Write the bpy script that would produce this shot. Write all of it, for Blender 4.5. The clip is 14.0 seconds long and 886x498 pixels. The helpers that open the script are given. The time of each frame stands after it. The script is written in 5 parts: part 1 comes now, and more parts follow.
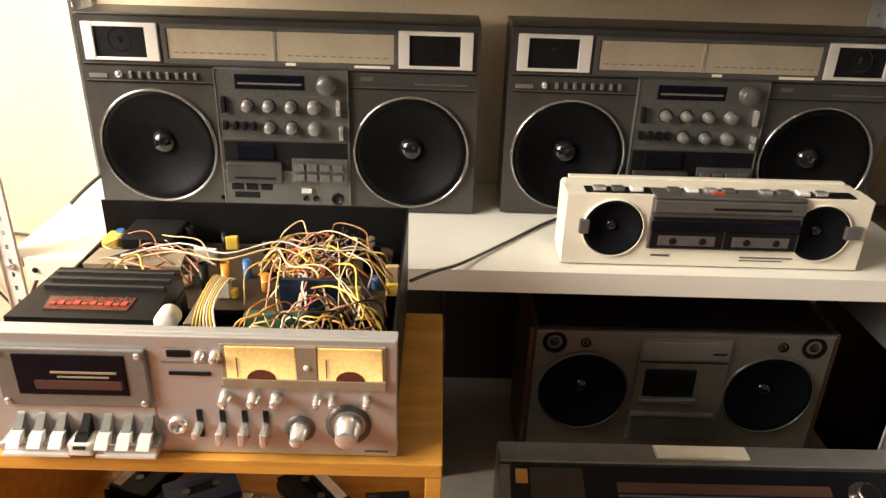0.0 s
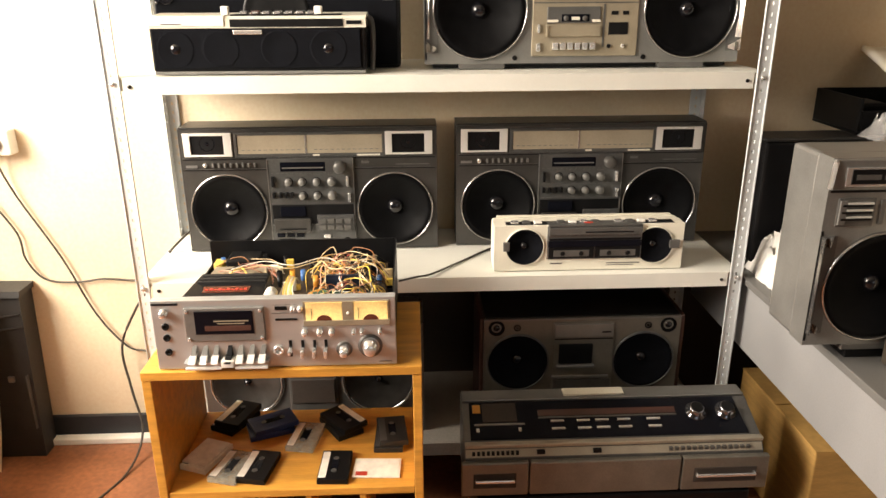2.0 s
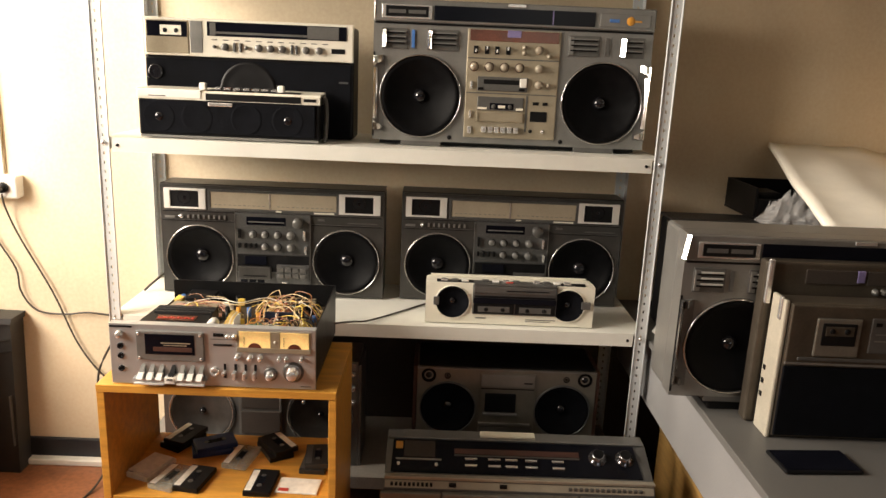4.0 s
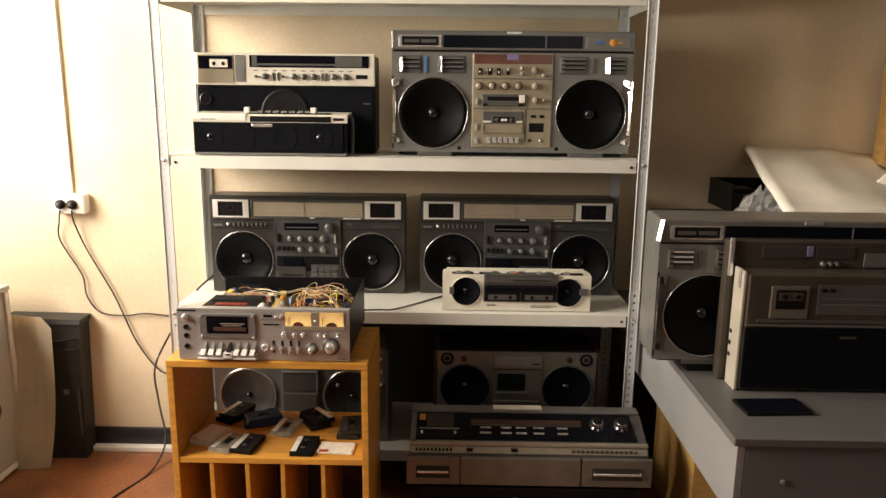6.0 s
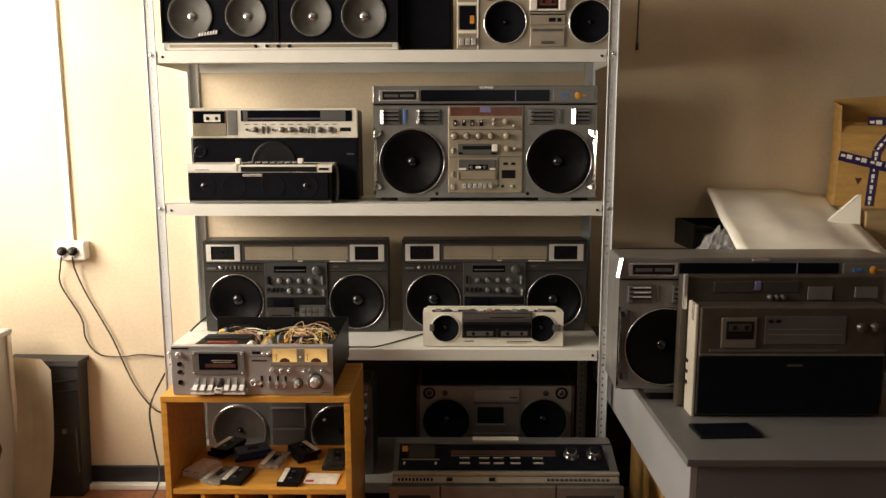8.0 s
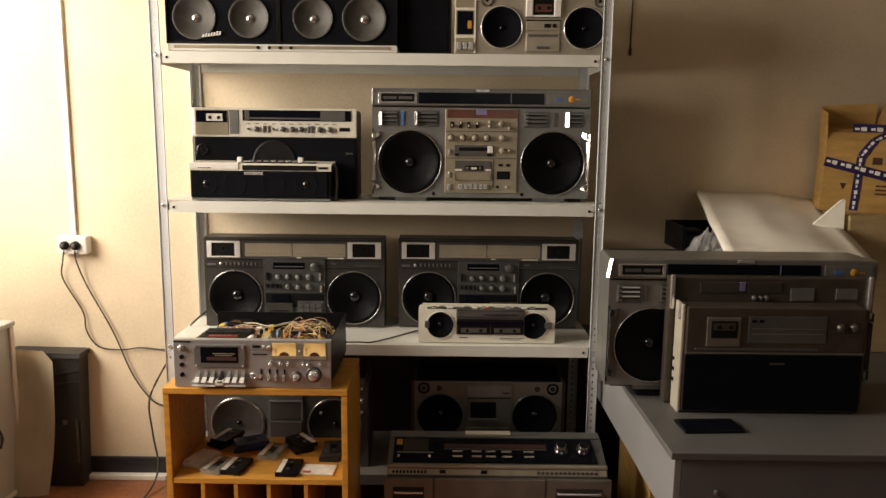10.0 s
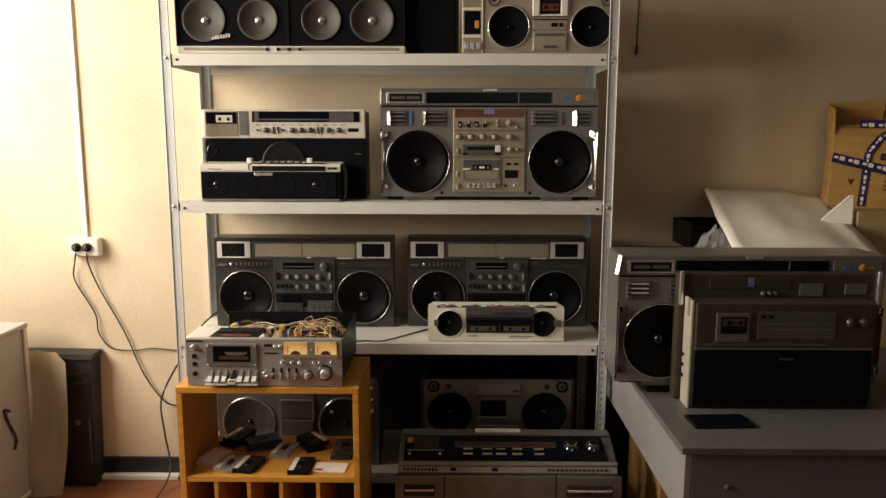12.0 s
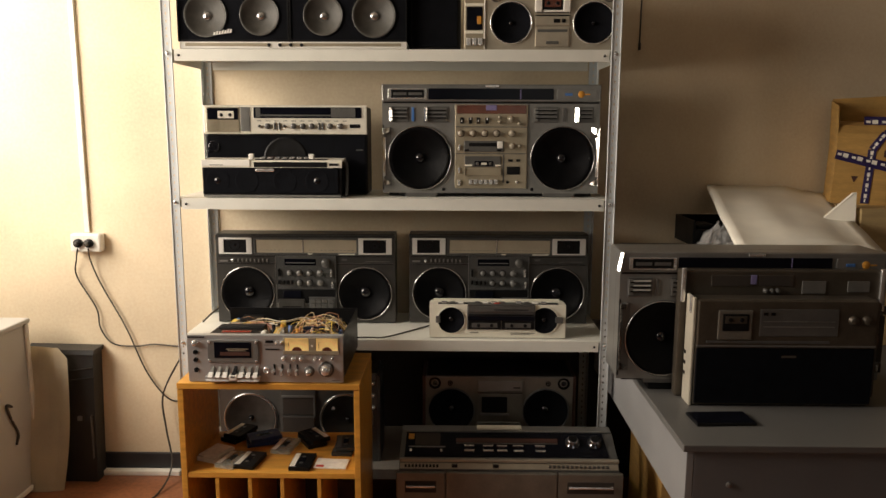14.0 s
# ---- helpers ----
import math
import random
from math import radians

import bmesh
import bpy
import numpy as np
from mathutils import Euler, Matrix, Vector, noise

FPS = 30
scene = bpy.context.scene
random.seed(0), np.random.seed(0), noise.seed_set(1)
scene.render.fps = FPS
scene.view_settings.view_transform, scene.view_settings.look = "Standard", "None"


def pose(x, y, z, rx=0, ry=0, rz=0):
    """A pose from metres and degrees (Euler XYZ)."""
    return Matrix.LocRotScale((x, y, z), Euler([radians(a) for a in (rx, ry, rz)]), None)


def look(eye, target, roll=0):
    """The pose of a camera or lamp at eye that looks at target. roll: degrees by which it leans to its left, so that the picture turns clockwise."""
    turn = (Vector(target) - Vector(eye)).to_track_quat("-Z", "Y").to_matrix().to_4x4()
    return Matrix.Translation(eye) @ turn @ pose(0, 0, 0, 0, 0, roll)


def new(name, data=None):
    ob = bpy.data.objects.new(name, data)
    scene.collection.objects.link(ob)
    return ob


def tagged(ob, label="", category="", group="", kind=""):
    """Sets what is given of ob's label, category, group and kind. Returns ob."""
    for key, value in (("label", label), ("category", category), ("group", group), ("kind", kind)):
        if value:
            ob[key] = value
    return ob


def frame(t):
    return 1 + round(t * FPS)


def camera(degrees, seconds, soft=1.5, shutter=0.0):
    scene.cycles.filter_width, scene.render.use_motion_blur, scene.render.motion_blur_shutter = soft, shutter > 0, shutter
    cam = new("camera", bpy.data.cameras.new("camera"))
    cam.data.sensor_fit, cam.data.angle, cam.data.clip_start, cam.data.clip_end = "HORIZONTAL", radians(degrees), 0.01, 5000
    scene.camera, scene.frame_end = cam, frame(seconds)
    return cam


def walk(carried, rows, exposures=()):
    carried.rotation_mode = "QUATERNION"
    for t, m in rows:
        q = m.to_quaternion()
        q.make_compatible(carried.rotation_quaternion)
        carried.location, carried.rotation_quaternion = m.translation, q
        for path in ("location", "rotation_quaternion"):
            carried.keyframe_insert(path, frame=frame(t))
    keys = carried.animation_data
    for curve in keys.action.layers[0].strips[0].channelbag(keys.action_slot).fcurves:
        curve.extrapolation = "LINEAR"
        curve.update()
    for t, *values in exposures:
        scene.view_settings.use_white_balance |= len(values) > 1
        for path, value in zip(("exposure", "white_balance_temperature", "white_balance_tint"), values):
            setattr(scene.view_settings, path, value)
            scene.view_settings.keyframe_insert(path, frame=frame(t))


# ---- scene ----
cam = camera(61.8, 14.0)
PATH = [
    (0, (0.304, 0.352, 1.214), (0.331, 2.16, 0.36), 1.9),
    (0.5, (0.37, 0.147, 1.243), (0.335, 2.019, 0.539), 1.3),
    (1, (0.368, -0.032, 1.296), (0.327, 1.841, 0.597), 2.0),
    (1.5, (0.346, -0.179, 1.34), (0.349, 1.713, 0.694), 1.8),
    (2, (0.311, -0.317, 1.373), (0.387, 1.566, 0.702), -0.3),
    (2.5, (0.367, -0.397, 1.403), (0.483, 1.522, 0.85), 0.8),
    (5, (0.561, -0.719, 1.403), (0.504, 1.232, 0.967), 2.2),
    (5.5, (0.57, -0.805, 1.398), (0.491, 1.155, 1.007), 0.7),
    (6, (0.541, -0.889, 1.388), (0.514, 1.067, 0.969), 0.6),
    (6.5, (0.518, -0.941, 1.37), (0.549, 1.019, 0.97), 0.2),
    (7, (0.53, -0.965, 1.372), (0.544, 1.001, 1.008), 0.8),
    (7.5, (0.567, -1.003, 1.397), (0.536, 0.972, 1.082), 0.4),
    (8, (0.602, -1.036, 1.408), (0.582, 0.94, 1.103), -0.1),
    (10.5, (0.597, -1.113, 1.422), (0.594, 0.862, 1.11), 0.7),
    (11, (0.596, -1.125, 1.421), (0.583, 0.851, 1.109), 0.5),
    (11.5, (0.59, -1.118, 1.42), (0.557, 0.856, 1.1), 0.3),
    (12, (0.588, -1.114, 1.415), (0.567, 0.862, 1.107), 0.1),
    (12.5, (0.59, -1.115, 1.417), (0.576, 0.863, 1.118), 0.1),
    (13, (0.589, -1.113, 1.414), (0.563, 0.863, 1.11), 0.1),
    (13.5, (0.587, -1.111, 1.417), (0.556, 0.863, 1.102), 0.1),
    (14, (0.59, -1.11, 1.414), (0.563, 0.864, 1.097), 0.2),
]
EXPOSURES = [(0, 0.74), (0.5, 0.90), (1.0, 1.02), (1.5, 1.00), (2.5, 0.68), (5, 0.34), (7.5, 0.0), (10.5, -0.3), (14, -0.42)]
walk(cam, [(t, look(eye, target, roll)) for t, eye, target, roll in PATH], EXPOSURES)

# ---- light ----
WY, LX, RX, BY, CZ = 1.79, -1.80, 4.20, -4.20, 2.65
world = bpy.data.worlds.new("world")
scene.world = world
world.use_nodes = True
wn = world.node_tree
sky = wn.nodes.new("ShaderNodeTexSky")
sky.sky_type, sky.sun_disc = "NISHITA", False
sky.sun_elevation, sky.sun_rotation = radians(35), radians(270)
wn.links.new(sky.outputs[0], wn.nodes["Background"].inputs[0])
wn.nodes["Background"].inputs[1].default_value = 0.1


def area(name, m, sx, sy, watts, colour):
    data = bpy.data.lights.new(name, "AREA")
    data.shape, data.size, data.size_y, data.energy, data.color = "RECTANGLE", sx, sy, watts, colour
    ob = new(name, data)
    ob.matrix_world = m
    return ob


WARM = (1.0, 0.875, 0.735)
area("window_daylight", look((-1.77, 0.58, 1.89), (0.0, 0.72, 1.62)), 1.80, 1.22, 140, WARM)
# Added fill from behind the camera; no such source is known.
area("room_fill_light", look((1.9, BY + 0.02, 2.0), (1.4, 0.0, 1.3)), 1.5, 1.1, 3.5, WARM)


# ---- materials ----
def mat(name, col, rough=0.5, metal=0.0, var=0.10, scale=14.0, bump=0.08, fine=260.0, stretch=(1, 1, 1), col2=None, emit=0.0, alpha=1.0, trans=0.0, coat=0.0, spec=0.5):
    m = bpy.data.materials.new(name)
    m.use_nodes = True
    nt = m.node_tree
    b = nt.nodes["Principled BSDF"]
    tc, mp = nt.nodes.new("ShaderNodeTexCoord"), nt.nodes.new("ShaderNodeMapping")
    mp.inputs["Scale"].default_value = stretch
    nt.links.new(tc.outputs["Object"], mp.inputs[0])
    n1, n2 = nt.nodes.new("ShaderNodeTexNoise"), nt.nodes.new("ShaderNodeTexNoise")
    n1.inputs["Scale"].default_value, n1.inputs["Detail"].default_value = scale, 6.0
    n2.inputs["Scale"].default_value, n2.inputs["Detail"].default_value = fine, 3.0
    for n in (n1, n2):
        nt.links.new(mp.outputs[0], n.inputs["Vector"])
    ramp = nt.nodes.new("ShaderNodeValToRGB")
    c2 = col2 or [min(1.0, c * (1 + var)) for c in col]
    ramp.color_ramp.elements[0].position, ramp.color_ramp.elements[1].position = 0.32, 0.68
    ramp.color_ramp.elements[0].color = (*[c * (1 - var) for c in col], 1)
    ramp.color_ramp.elements[1].color = (*c2, 1)
    nt.links.new(n1.outputs["Fac"], ramp.inputs[0])
    mix = nt.nodes.new("ShaderNodeMixRGB")
    mix.blend_type, mix.inputs[0].default_value = "OVERLAY", min(0.5, var * 1.5)
    nt.links.new(ramp.outputs[0], mix.inputs[1])
    nt.links.new(n2.outputs["Fac"], mix.inputs[2])
    nt.links.new(mix.outputs[0], b.inputs["Base Color"])
    mr = nt.nodes.new("ShaderNodeMapRange")
    mr.inputs["To Min"].default_value, mr.inputs["To Max"].default_value = max(0.03, rough * 0.8), min(1.0, rough * 1.2)
    nt.links.new(n1.outputs["Fac"], mr.inputs["Value"])
    nt.links.new(mr.outputs[0], b.inputs["Roughness"])
    b.inputs["Metallic"].default_value = metal
    b.inputs["Specular IOR Level"].default_value = spec
    b.inputs["Coat Weight"].default_value = coat
    b.inputs["Transmission Weight"].default_value = trans
    b.inputs["Alpha"].default_value = alpha
    if bump:
        bp = nt.nodes.new("ShaderNodeBump")
        bp.inputs["Strength"].default_value, bp.inputs["Distance"].default_value = bump, 0.002
        nt.links.new(n2.outputs["Fac"], bp.inputs["Height"])
        nt.links.new(bp.outputs[0], b.inputs["Normal"])
    if emit:
        b.inputs["Emission Color"].default_value = (*col, 1)
        b.inputs["Emission Strength"].default_value = emit
    return m


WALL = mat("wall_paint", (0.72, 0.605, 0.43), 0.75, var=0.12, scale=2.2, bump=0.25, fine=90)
# The unseen walls and ceiling are coloured dark to weaken bounced light.
ROOM = mat("bounce_cutting_brown", (0.15, 0.115, 0.08), 0.8, var=0.08, scale=3.0, bump=0.2, fine=90)
CEIL = mat("dimmed_ceiling", (0.36, 0.33, 0.28), 0.9, var=0.04, scale=3.0)
FLOOR = mat("painted_floor", (0.24, 0.094, 0.042), 0.32, var=0.34, scale=4.0, bump=0.15, fine=60)
SKIRT = mat("dark_skirting", (0.02, 0.022, 0.026), 0.4, var=0.2)
TRIMW = mat("white_trim", (0.75, 0.72, 0.66), 0.5, var=0.08)
POST = mat("blue_grey_coated_steel", (0.60, 0.635, 0.65), 0.42, var=0.05, scale=8, bump=0.05)
STEEL = mat("powder_coated_steel", (0.72, 0.72, 0.66), 0.38, var=0.05, scale=8, bump=0.05)
DARK = mat("charcoal_plastic", (0.057, 0.055, 0.051), 0.36, metal=0.35, var=0.14, scale=20)
DARK2 = mat("charcoal_panel", (0.112, 0.113, 0.111), 0.34, metal=0.5, var=0.14, scale=20)
BLACK = mat("black_plastic", (0.006, 0.006, 0.0065), 0.42, spec=0.2, var=0.2, scale=20)
CLOTH = mat("black_grille_cloth", (0.005, 0.0055, 0.0075), 0.95, spec=0.07, var=0.25, scale=30, bump=0.7, fine=900)
CONE = mat("speaker_cone_paper", (0.0035, 0.0036, 0.0042), 0.40, spec=0.09, var=0.25, scale=40, bump=0.4, fine=500)
PALECONE = mat("grey_speaker_cone", (0.052, 0.049, 0.042), 0.6, var=0.25, scale=30, bump=0.3, fine=500)
CAP = mat("glossy_dust_cap", (0.008, 0.008, 0.010), 0.10, var=0.2, spec=0.6)
GLOSSK = mat("dark_chrome", (0.30, 0.30, 0.32), 0.12, metal=0.95, var=0.1, bump=0.02)
ENDCAP = mat("aged_cream_plastic", (0.40, 0.37, 0.30), 0.45, var=0.1, scale=16)
RIM = mat("dull_chrome_rim", (0.42, 0.41, 0.40), 0.2, metal=0.9, var=0.1, bump=0.03)
GREYCONE = mat("dull_grey_grille", (0.055, 0.054, 0.05), 0.36, metal=0.5, var=0.2, scale=30, bump=0.3, fine=600)
MIRROR = mat("polished_chrome", (0.88, 0.87, 0.85), 0.10, metal=1.0, var=0.03, bump=0.0)
NAVY = mat("navy_cassette_plastic", (0.012, 0.030, 0.12), 0.3, var=0.2)
APRON = mat("grey_white_laminate", (0.24, 0.242, 0.245), 0.42, var=0.06, scale=6, bump=0.05)
STEELD = mat("darker_grey_steel", (0.27, 0.25, 0.22), 0.6, var=0.18, scale=7, bump=0.08)
CAPS = mat("silver_dust_cap", (0.6, 0.6, 0.6), 0.22, metal=0.9)
CHROME = mat("chrome", (0.80, 0.79, 0.77), 0.22, metal=0.75, var=0.05, bump=0.03)
SATIN = mat("bright_satin_silver", (0.78, 0.76, 0.72), 0.35, metal=0.25, var=0.05, bump=0.03)
SILVER = mat("silver_paint", (0.235, 0.232, 0.22), 0.34, metal=0.5, var=0.10, scale=18, bump=0.05)
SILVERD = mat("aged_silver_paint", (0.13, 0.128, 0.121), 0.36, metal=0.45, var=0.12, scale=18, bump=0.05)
WARMS = mat("warm_silver_paint", (0.40, 0.36, 0.285), 0.36, metal=0.4, var=0.08, scale=18, bump=0.05)
WARMD = mat("worn_warm_silver_paint", (0.20, 0.185, 0.155), 0.34, metal=0.45, var=0.12, scale=18, bump=0.05)
CHAMP = mat("champagne_metal", (0.38, 0.33, 0.24), 0.34, metal=0.45, var=0.08, scale=18, bump=0.05)
BRUSH = mat("brushed_aluminium", (0.53, 0.54, 0.54), 0.30, metal=0.6, var=0.03, scale=6, bump=0.02, fine=400, stretch=(1, 1, 12))
PALE = mat("pale_silver_face", (0.74, 0.71, 0.61), 0.35, metal=0.2, var=0.05, scale=18, bump=0.05)
IVORY = mat("ivory_plastic", (0.74, 0.71, 0.60), 0.45, var=0.05, scale=16)
DIAL = mat("beige_dial_scale", (0.37, 0.32, 0.24), 0.22, var=0.08, scale=10, coat=0.6)
DIALD = mat("dark_dial_glass", (0.005, 0.0055, 0.009), 0.16, var=0.2, spec=0.14)
DIALR = mat("brown_red_dial_glass", (0.11, 0.034, 0.02), 0.22, var=0.3, coat=0.3)
VIOLET = mat("violet_indicator", (0.20, 0.17, 0.34), 0.3)
ORANGE = mat("orange_badge", (0.60, 0.28, 0.04), 0.35)
BLUE = mat("blue_badge", (0.06, 0.16, 0.42), 0.3)
RED = mat("red_print", (0.45, 0.05, 0.03), 0.4)
WHITE = mat("white_plastic", (0.78, 0.76, 0.70), 0.4, var=0.05)
PAPER = mat("printed_paper", (0.82, 0.79, 0.70), 0.7, var=0.10, scale=60)
CLEAR = mat("clear_cassette_case", (0.50, 0.50, 0.43), 0.10, var=0.35, alpha=0.45)
METER = mat("lit_meter_face", (0.80, 0.52, 0.19), 0.4, var=0.3, emit=0.3)
mn = METER.node_tree
zc = mn.nodes.new("ShaderNodeSeparateXYZ")
mn.links.new(mn.nodes["Texture Coordinate"].outputs["Object"], zc.inputs[0])
glow = mn.nodes.new("ShaderNodeMapRange")
glow.inputs["From Min"].default_value, glow.inputs["From Max"].default_value = 0.097, 0.134
glow.inputs["To Min"].default_value, glow.inputs["To Max"].default_value = 0.62, 0.05
mn.links.new(zc.outputs["Z"], glow.inputs["Value"])
mn.links.new(glow.outputs[0], mn.nodes["Principled BSDF"].inputs["Emission Strength"])
WOOD = mat("honey_wood_veneer", (0.63, 0.31, 0.052), 0.36, var=0.16, scale=9, bump=0.10, fine=70, stretch=(0.7, 6, 6))
SIDEW = mat("dark_wood_side", (0.07, 0.03, 0.022), 0.4, var=0.25, scale=12, stretch=(1, 8, 1))
LAMIN = mat("white_laminate", (0.46, 0.456, 0.435), 0.42, var=0.05, scale=6, bump=0.05)
DESKTOP = mat("grey_laminate_top", (0.12, 0.118, 0.113), 0.45, var=0.06, scale=6, bump=0.05)
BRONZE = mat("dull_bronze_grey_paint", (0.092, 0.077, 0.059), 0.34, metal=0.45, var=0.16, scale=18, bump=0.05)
MATTBR = mat("dark_matt_brown", (0.040, 0.030, 0.023), 0.8, var=0.25, scale=6, bump=0.1)
GREYP = mat("grey_laminate", (0.13, 0.135, 0.14), 0.5, var=0.06, scale=5)
CARD = mat("brown_cardboard", (0.44, 0.26, 0.075), 0.85, var=0.14, scale=8, bump=0.2, fine=60, stretch=(1, 1, 7))
CARDP = mat("pale_brown_cardboard", (0.50, 0.36, 0.17), 0.85, var=0.10, scale=8, bump=0.2, fine=60, stretch=(1, 1, 7))
BOARD = mat("cream_board", (0.74, 0.66, 0.50), 0.75, var=0.10, scale=5, bump=0.15)
TAPE = mat("purple_printed_tape", (0.028, 0.018, 0.085), 0.3, var=0.2)
FOAM = mat("white_packing_foam", (0.92, 0.88, 0.77), 0.7, var=0.05, scale=9, bump=0.3, fine=120)
SHEET = mat("white_packing_sheet", (0.66, 0.65, 0.62), 0.45, var=0.08, scale=20, bump=0.35, fine=70)
BAG = mat("clear_plastic_film", (0.75, 0.75, 0.75), 0.08, var=0.2, alpha=0.27, bump=0.4, fine=40)
GREYB = mat("dark_grey_case", (0.019, 0.0185, 0.018), 0.5, var=0.4, scale=8, bump=0.3)
PCB = mat("brown_circuit_board", (0.045, 0.03, 0.016), 0.5, var=0.3, scale=60)
PCBB = mat("blue_black_circuit_board", (0.012, 0.018, 0.035), 0.35, var=0.4, scale=90)
PCBG = mat("green_circuit_board", (0.03, 0.09, 0.05), 0.45, var=0.3, scale=60)
CABLE = mat("dark_cable", (0.05, 0.043, 0.034), 0.5, var=0.2)
WIRES = [mat(n, c, 0.45, var=0.1, scale=40) for n, c in (
    ("yellow_wire", (0.68, 0.48, 0.08)), ("orange_wire", (0.62, 0.26, 0.06)), ("white_wire", (0.75, 0.70, 0.60)), ("red_wire", (0.42, 0.05, 0.03)),
    ("cream_wire", (0.65, 0.50, 0.28)), ("pink_wire", (0.62, 0.30, 0.22)), ("brown_wire", (0.22, 0.09, 0.03)), ("black_wire", (0.012, 0.011, 0.010)))]


# ---- mesh building ----
def tube(bm, pts, r, n=6):
    pts = [Vector(p) for p in pts]
    rings = []
    for i, p in enumerate(pts):
        d = (pts[min(i + 1, len(pts) - 1)] - pts[max(i - 1, 0)]).normalized()
        a = d.cross(Vector((0, 0, 1)) if abs(d.z) < 0.9 else Vector((1, 0, 0))).normalized()
        b = d.cross(a)
        rings.append([bm.verts.new(p + r * (math.cos(k * math.tau / n) * a + math.sin(k * math.tau / n) * b)) for k in range(n)])
    for r0, r1 in zip(rings, rings[1:]):
        for k in range(n):
            bm.faces.new((r0[k], r0[(k + 1) % n], r1[(k + 1) % n], r1[k])).smooth = True
    bm.faces.new(rings[0][::-1]), bm.faces.new(rings[-1])


def bend(pts, n=6):
    """A smooth line through the points."""
    p = [Vector(q) for q in pts]
    p = [2 * p[0] - p[1], *p, 2 * p[-1] - p[-2]]
    out = []
    for i in range(1, len(p) - 2):
        for k in range(n):
            t = k / n
            out.append(0.5 * (2 * p[i] + (p[i + 1] - p[i - 1]) * t + (2 * p[i - 1] - 5 * p[i] + 4 * p[i + 1] - p[i + 2]) * t * t + (3 * p[i] - p[i - 1] - 3 * p[i + 1] + p[i + 2]) * t ** 3))
    return out + [p[-2]]


def box(bm, x0, x1, y0, y1, z0, z1, bev=0.0, seg=2):
    v = [bm.verts.new((x, y, z)) for x in (x0, x1) for y in (y0, y1) for z in (z0, z1)]
    fs = [bm.faces.new([v[i] for i in f]) for f in ((0, 1, 3, 2), (4, 6, 7, 5), (0, 4, 5, 1), (2, 3, 7, 6), (0, 2, 6, 4), (1, 5, 7, 3))]
    if bev:
        bmesh.ops.bevel(bm, geom=list({e for f in fs for e in f.edges}), offset=bev, segments=seg, affect="EDGES", profile=0.5)


def lathe(bm, cx, cz, prof, n=36):
    """A profile of (radius, y) turned about an axis along y."""
    rings = []
    for r, y in prof:
        if r < 1e-6:
            rings.append([bm.verts.new((cx, y, cz))])
        else:
            rings.append([bm.verts.new((cx + r * math.cos(k * math.tau / n), y, cz + r * math.sin(k * math.tau / n))) for k in range(n)])
    for a, b in zip(rings, rings[1:]):
        for k in range(n):
            j = (k + 1) % n
            if len(a) == 1:
                bm.faces.new((a[0], b[j], b[k])).smooth = True
            elif len(b) == 1:
                bm.faces.new((a[k], a[j], b[0])).smooth = True
            else:
                bm.faces.new((a[k], a[j], b[j], b[k])).smooth = True


def P(parent, name, material, *shapes, label="", off=None):
    """One mesh part under parent, out of shapes: b box, c knob along y, l lathe, t tube, p prism of a profile in y and z."""
    bm = bmesh.new()
    for s in shapes:
        k, a = s[0], s[1:]
        if k == "b":
            box(bm, *a)
        elif k == "c":
            cx, cz, r, y0, y1 = a[:5]
            e = min(r * 0.15, abs(y1 - y0) * 0.3)
            lathe(bm, cx, cz, [(0, y0), (r - e, y0), (r, y0 + e), (r, y1), (0, y1)], a[5] if len(a) > 5 else 16)
        elif k == "l":
            lathe(bm, *a)
        elif k == "t":
            tube(bm, *a)
        elif k == "p":
            x0, x1, prof = a
            l0, l1 = [[bm.verts.new((x, y, z)) for y, z in prof] for x in (x0, x1)]
            bm.faces.new(l0), bm.faces.new(l1[::-1])
            for i in range(len(prof)):
                j = (i + 1) % len(prof)
                bm.faces.new((l0[j], l0[i], l1[i], l1[j]))
        elif k == "q":
            top, bottom = a
            u, d = [bm.verts.new(p) for p in top], [bm.verts.new(p) for p in bottom]
            bm.faces.new(u), bm.faces.new(d[::-1])
            for i in range(len(u)):
                j = (i + 1) % len(u)
                bm.faces.new((u[j], u[i], d[i], d[j]))
    bmesh.ops.recalc_face_normals(bm, faces=bm.faces[:])
    if off:
        bmesh.ops.translate(bm, verts=bm.verts[:], vec=-Vector(off))
    me = bpy.data.meshes.new(name)
    bm.to_mesh(me)
    bm.free()
    me.materials.append(material)
    ob = new(name, me)
    ob.parent = parent
    if label:
        ob["label"] = label
    if "print" in name:
        ob["kind"] = "stuff"
    return ob


def PS(parent, name, material, *shapes, label=""):
    """Several like parts under parent, one mesh for each shape."""
    for shape in shapes:
        P(parent, name, material, shape, label=label)


def thing(name, m, label, category, group="", kind=""):
    ob = tagged(new(name), label, category, group, kind)
    ob.empty_display_size = 0.05
    ob.matrix_basis = m
    return ob


def solid(name, material, *shapes, label="", category="", group="", kind="", off=None):
    ob = P(None, name, material, *shapes, off=off)
    if off:
        ob.location = off
    return tagged(ob, label, category, group, kind)


def bars(parent, name, material, x0, x1, z, n, y=-0.0012, h=0.003, gap=0.4):
    """A line of small print as plain bars."""
    step = (x1 - x0) / n
    P(parent, name, material, *[("b", x0 + i * step, x0 + i * step + step * (1 - gap), y, 0.0, z - h / 2, z + h / 2) for i in range(n)])


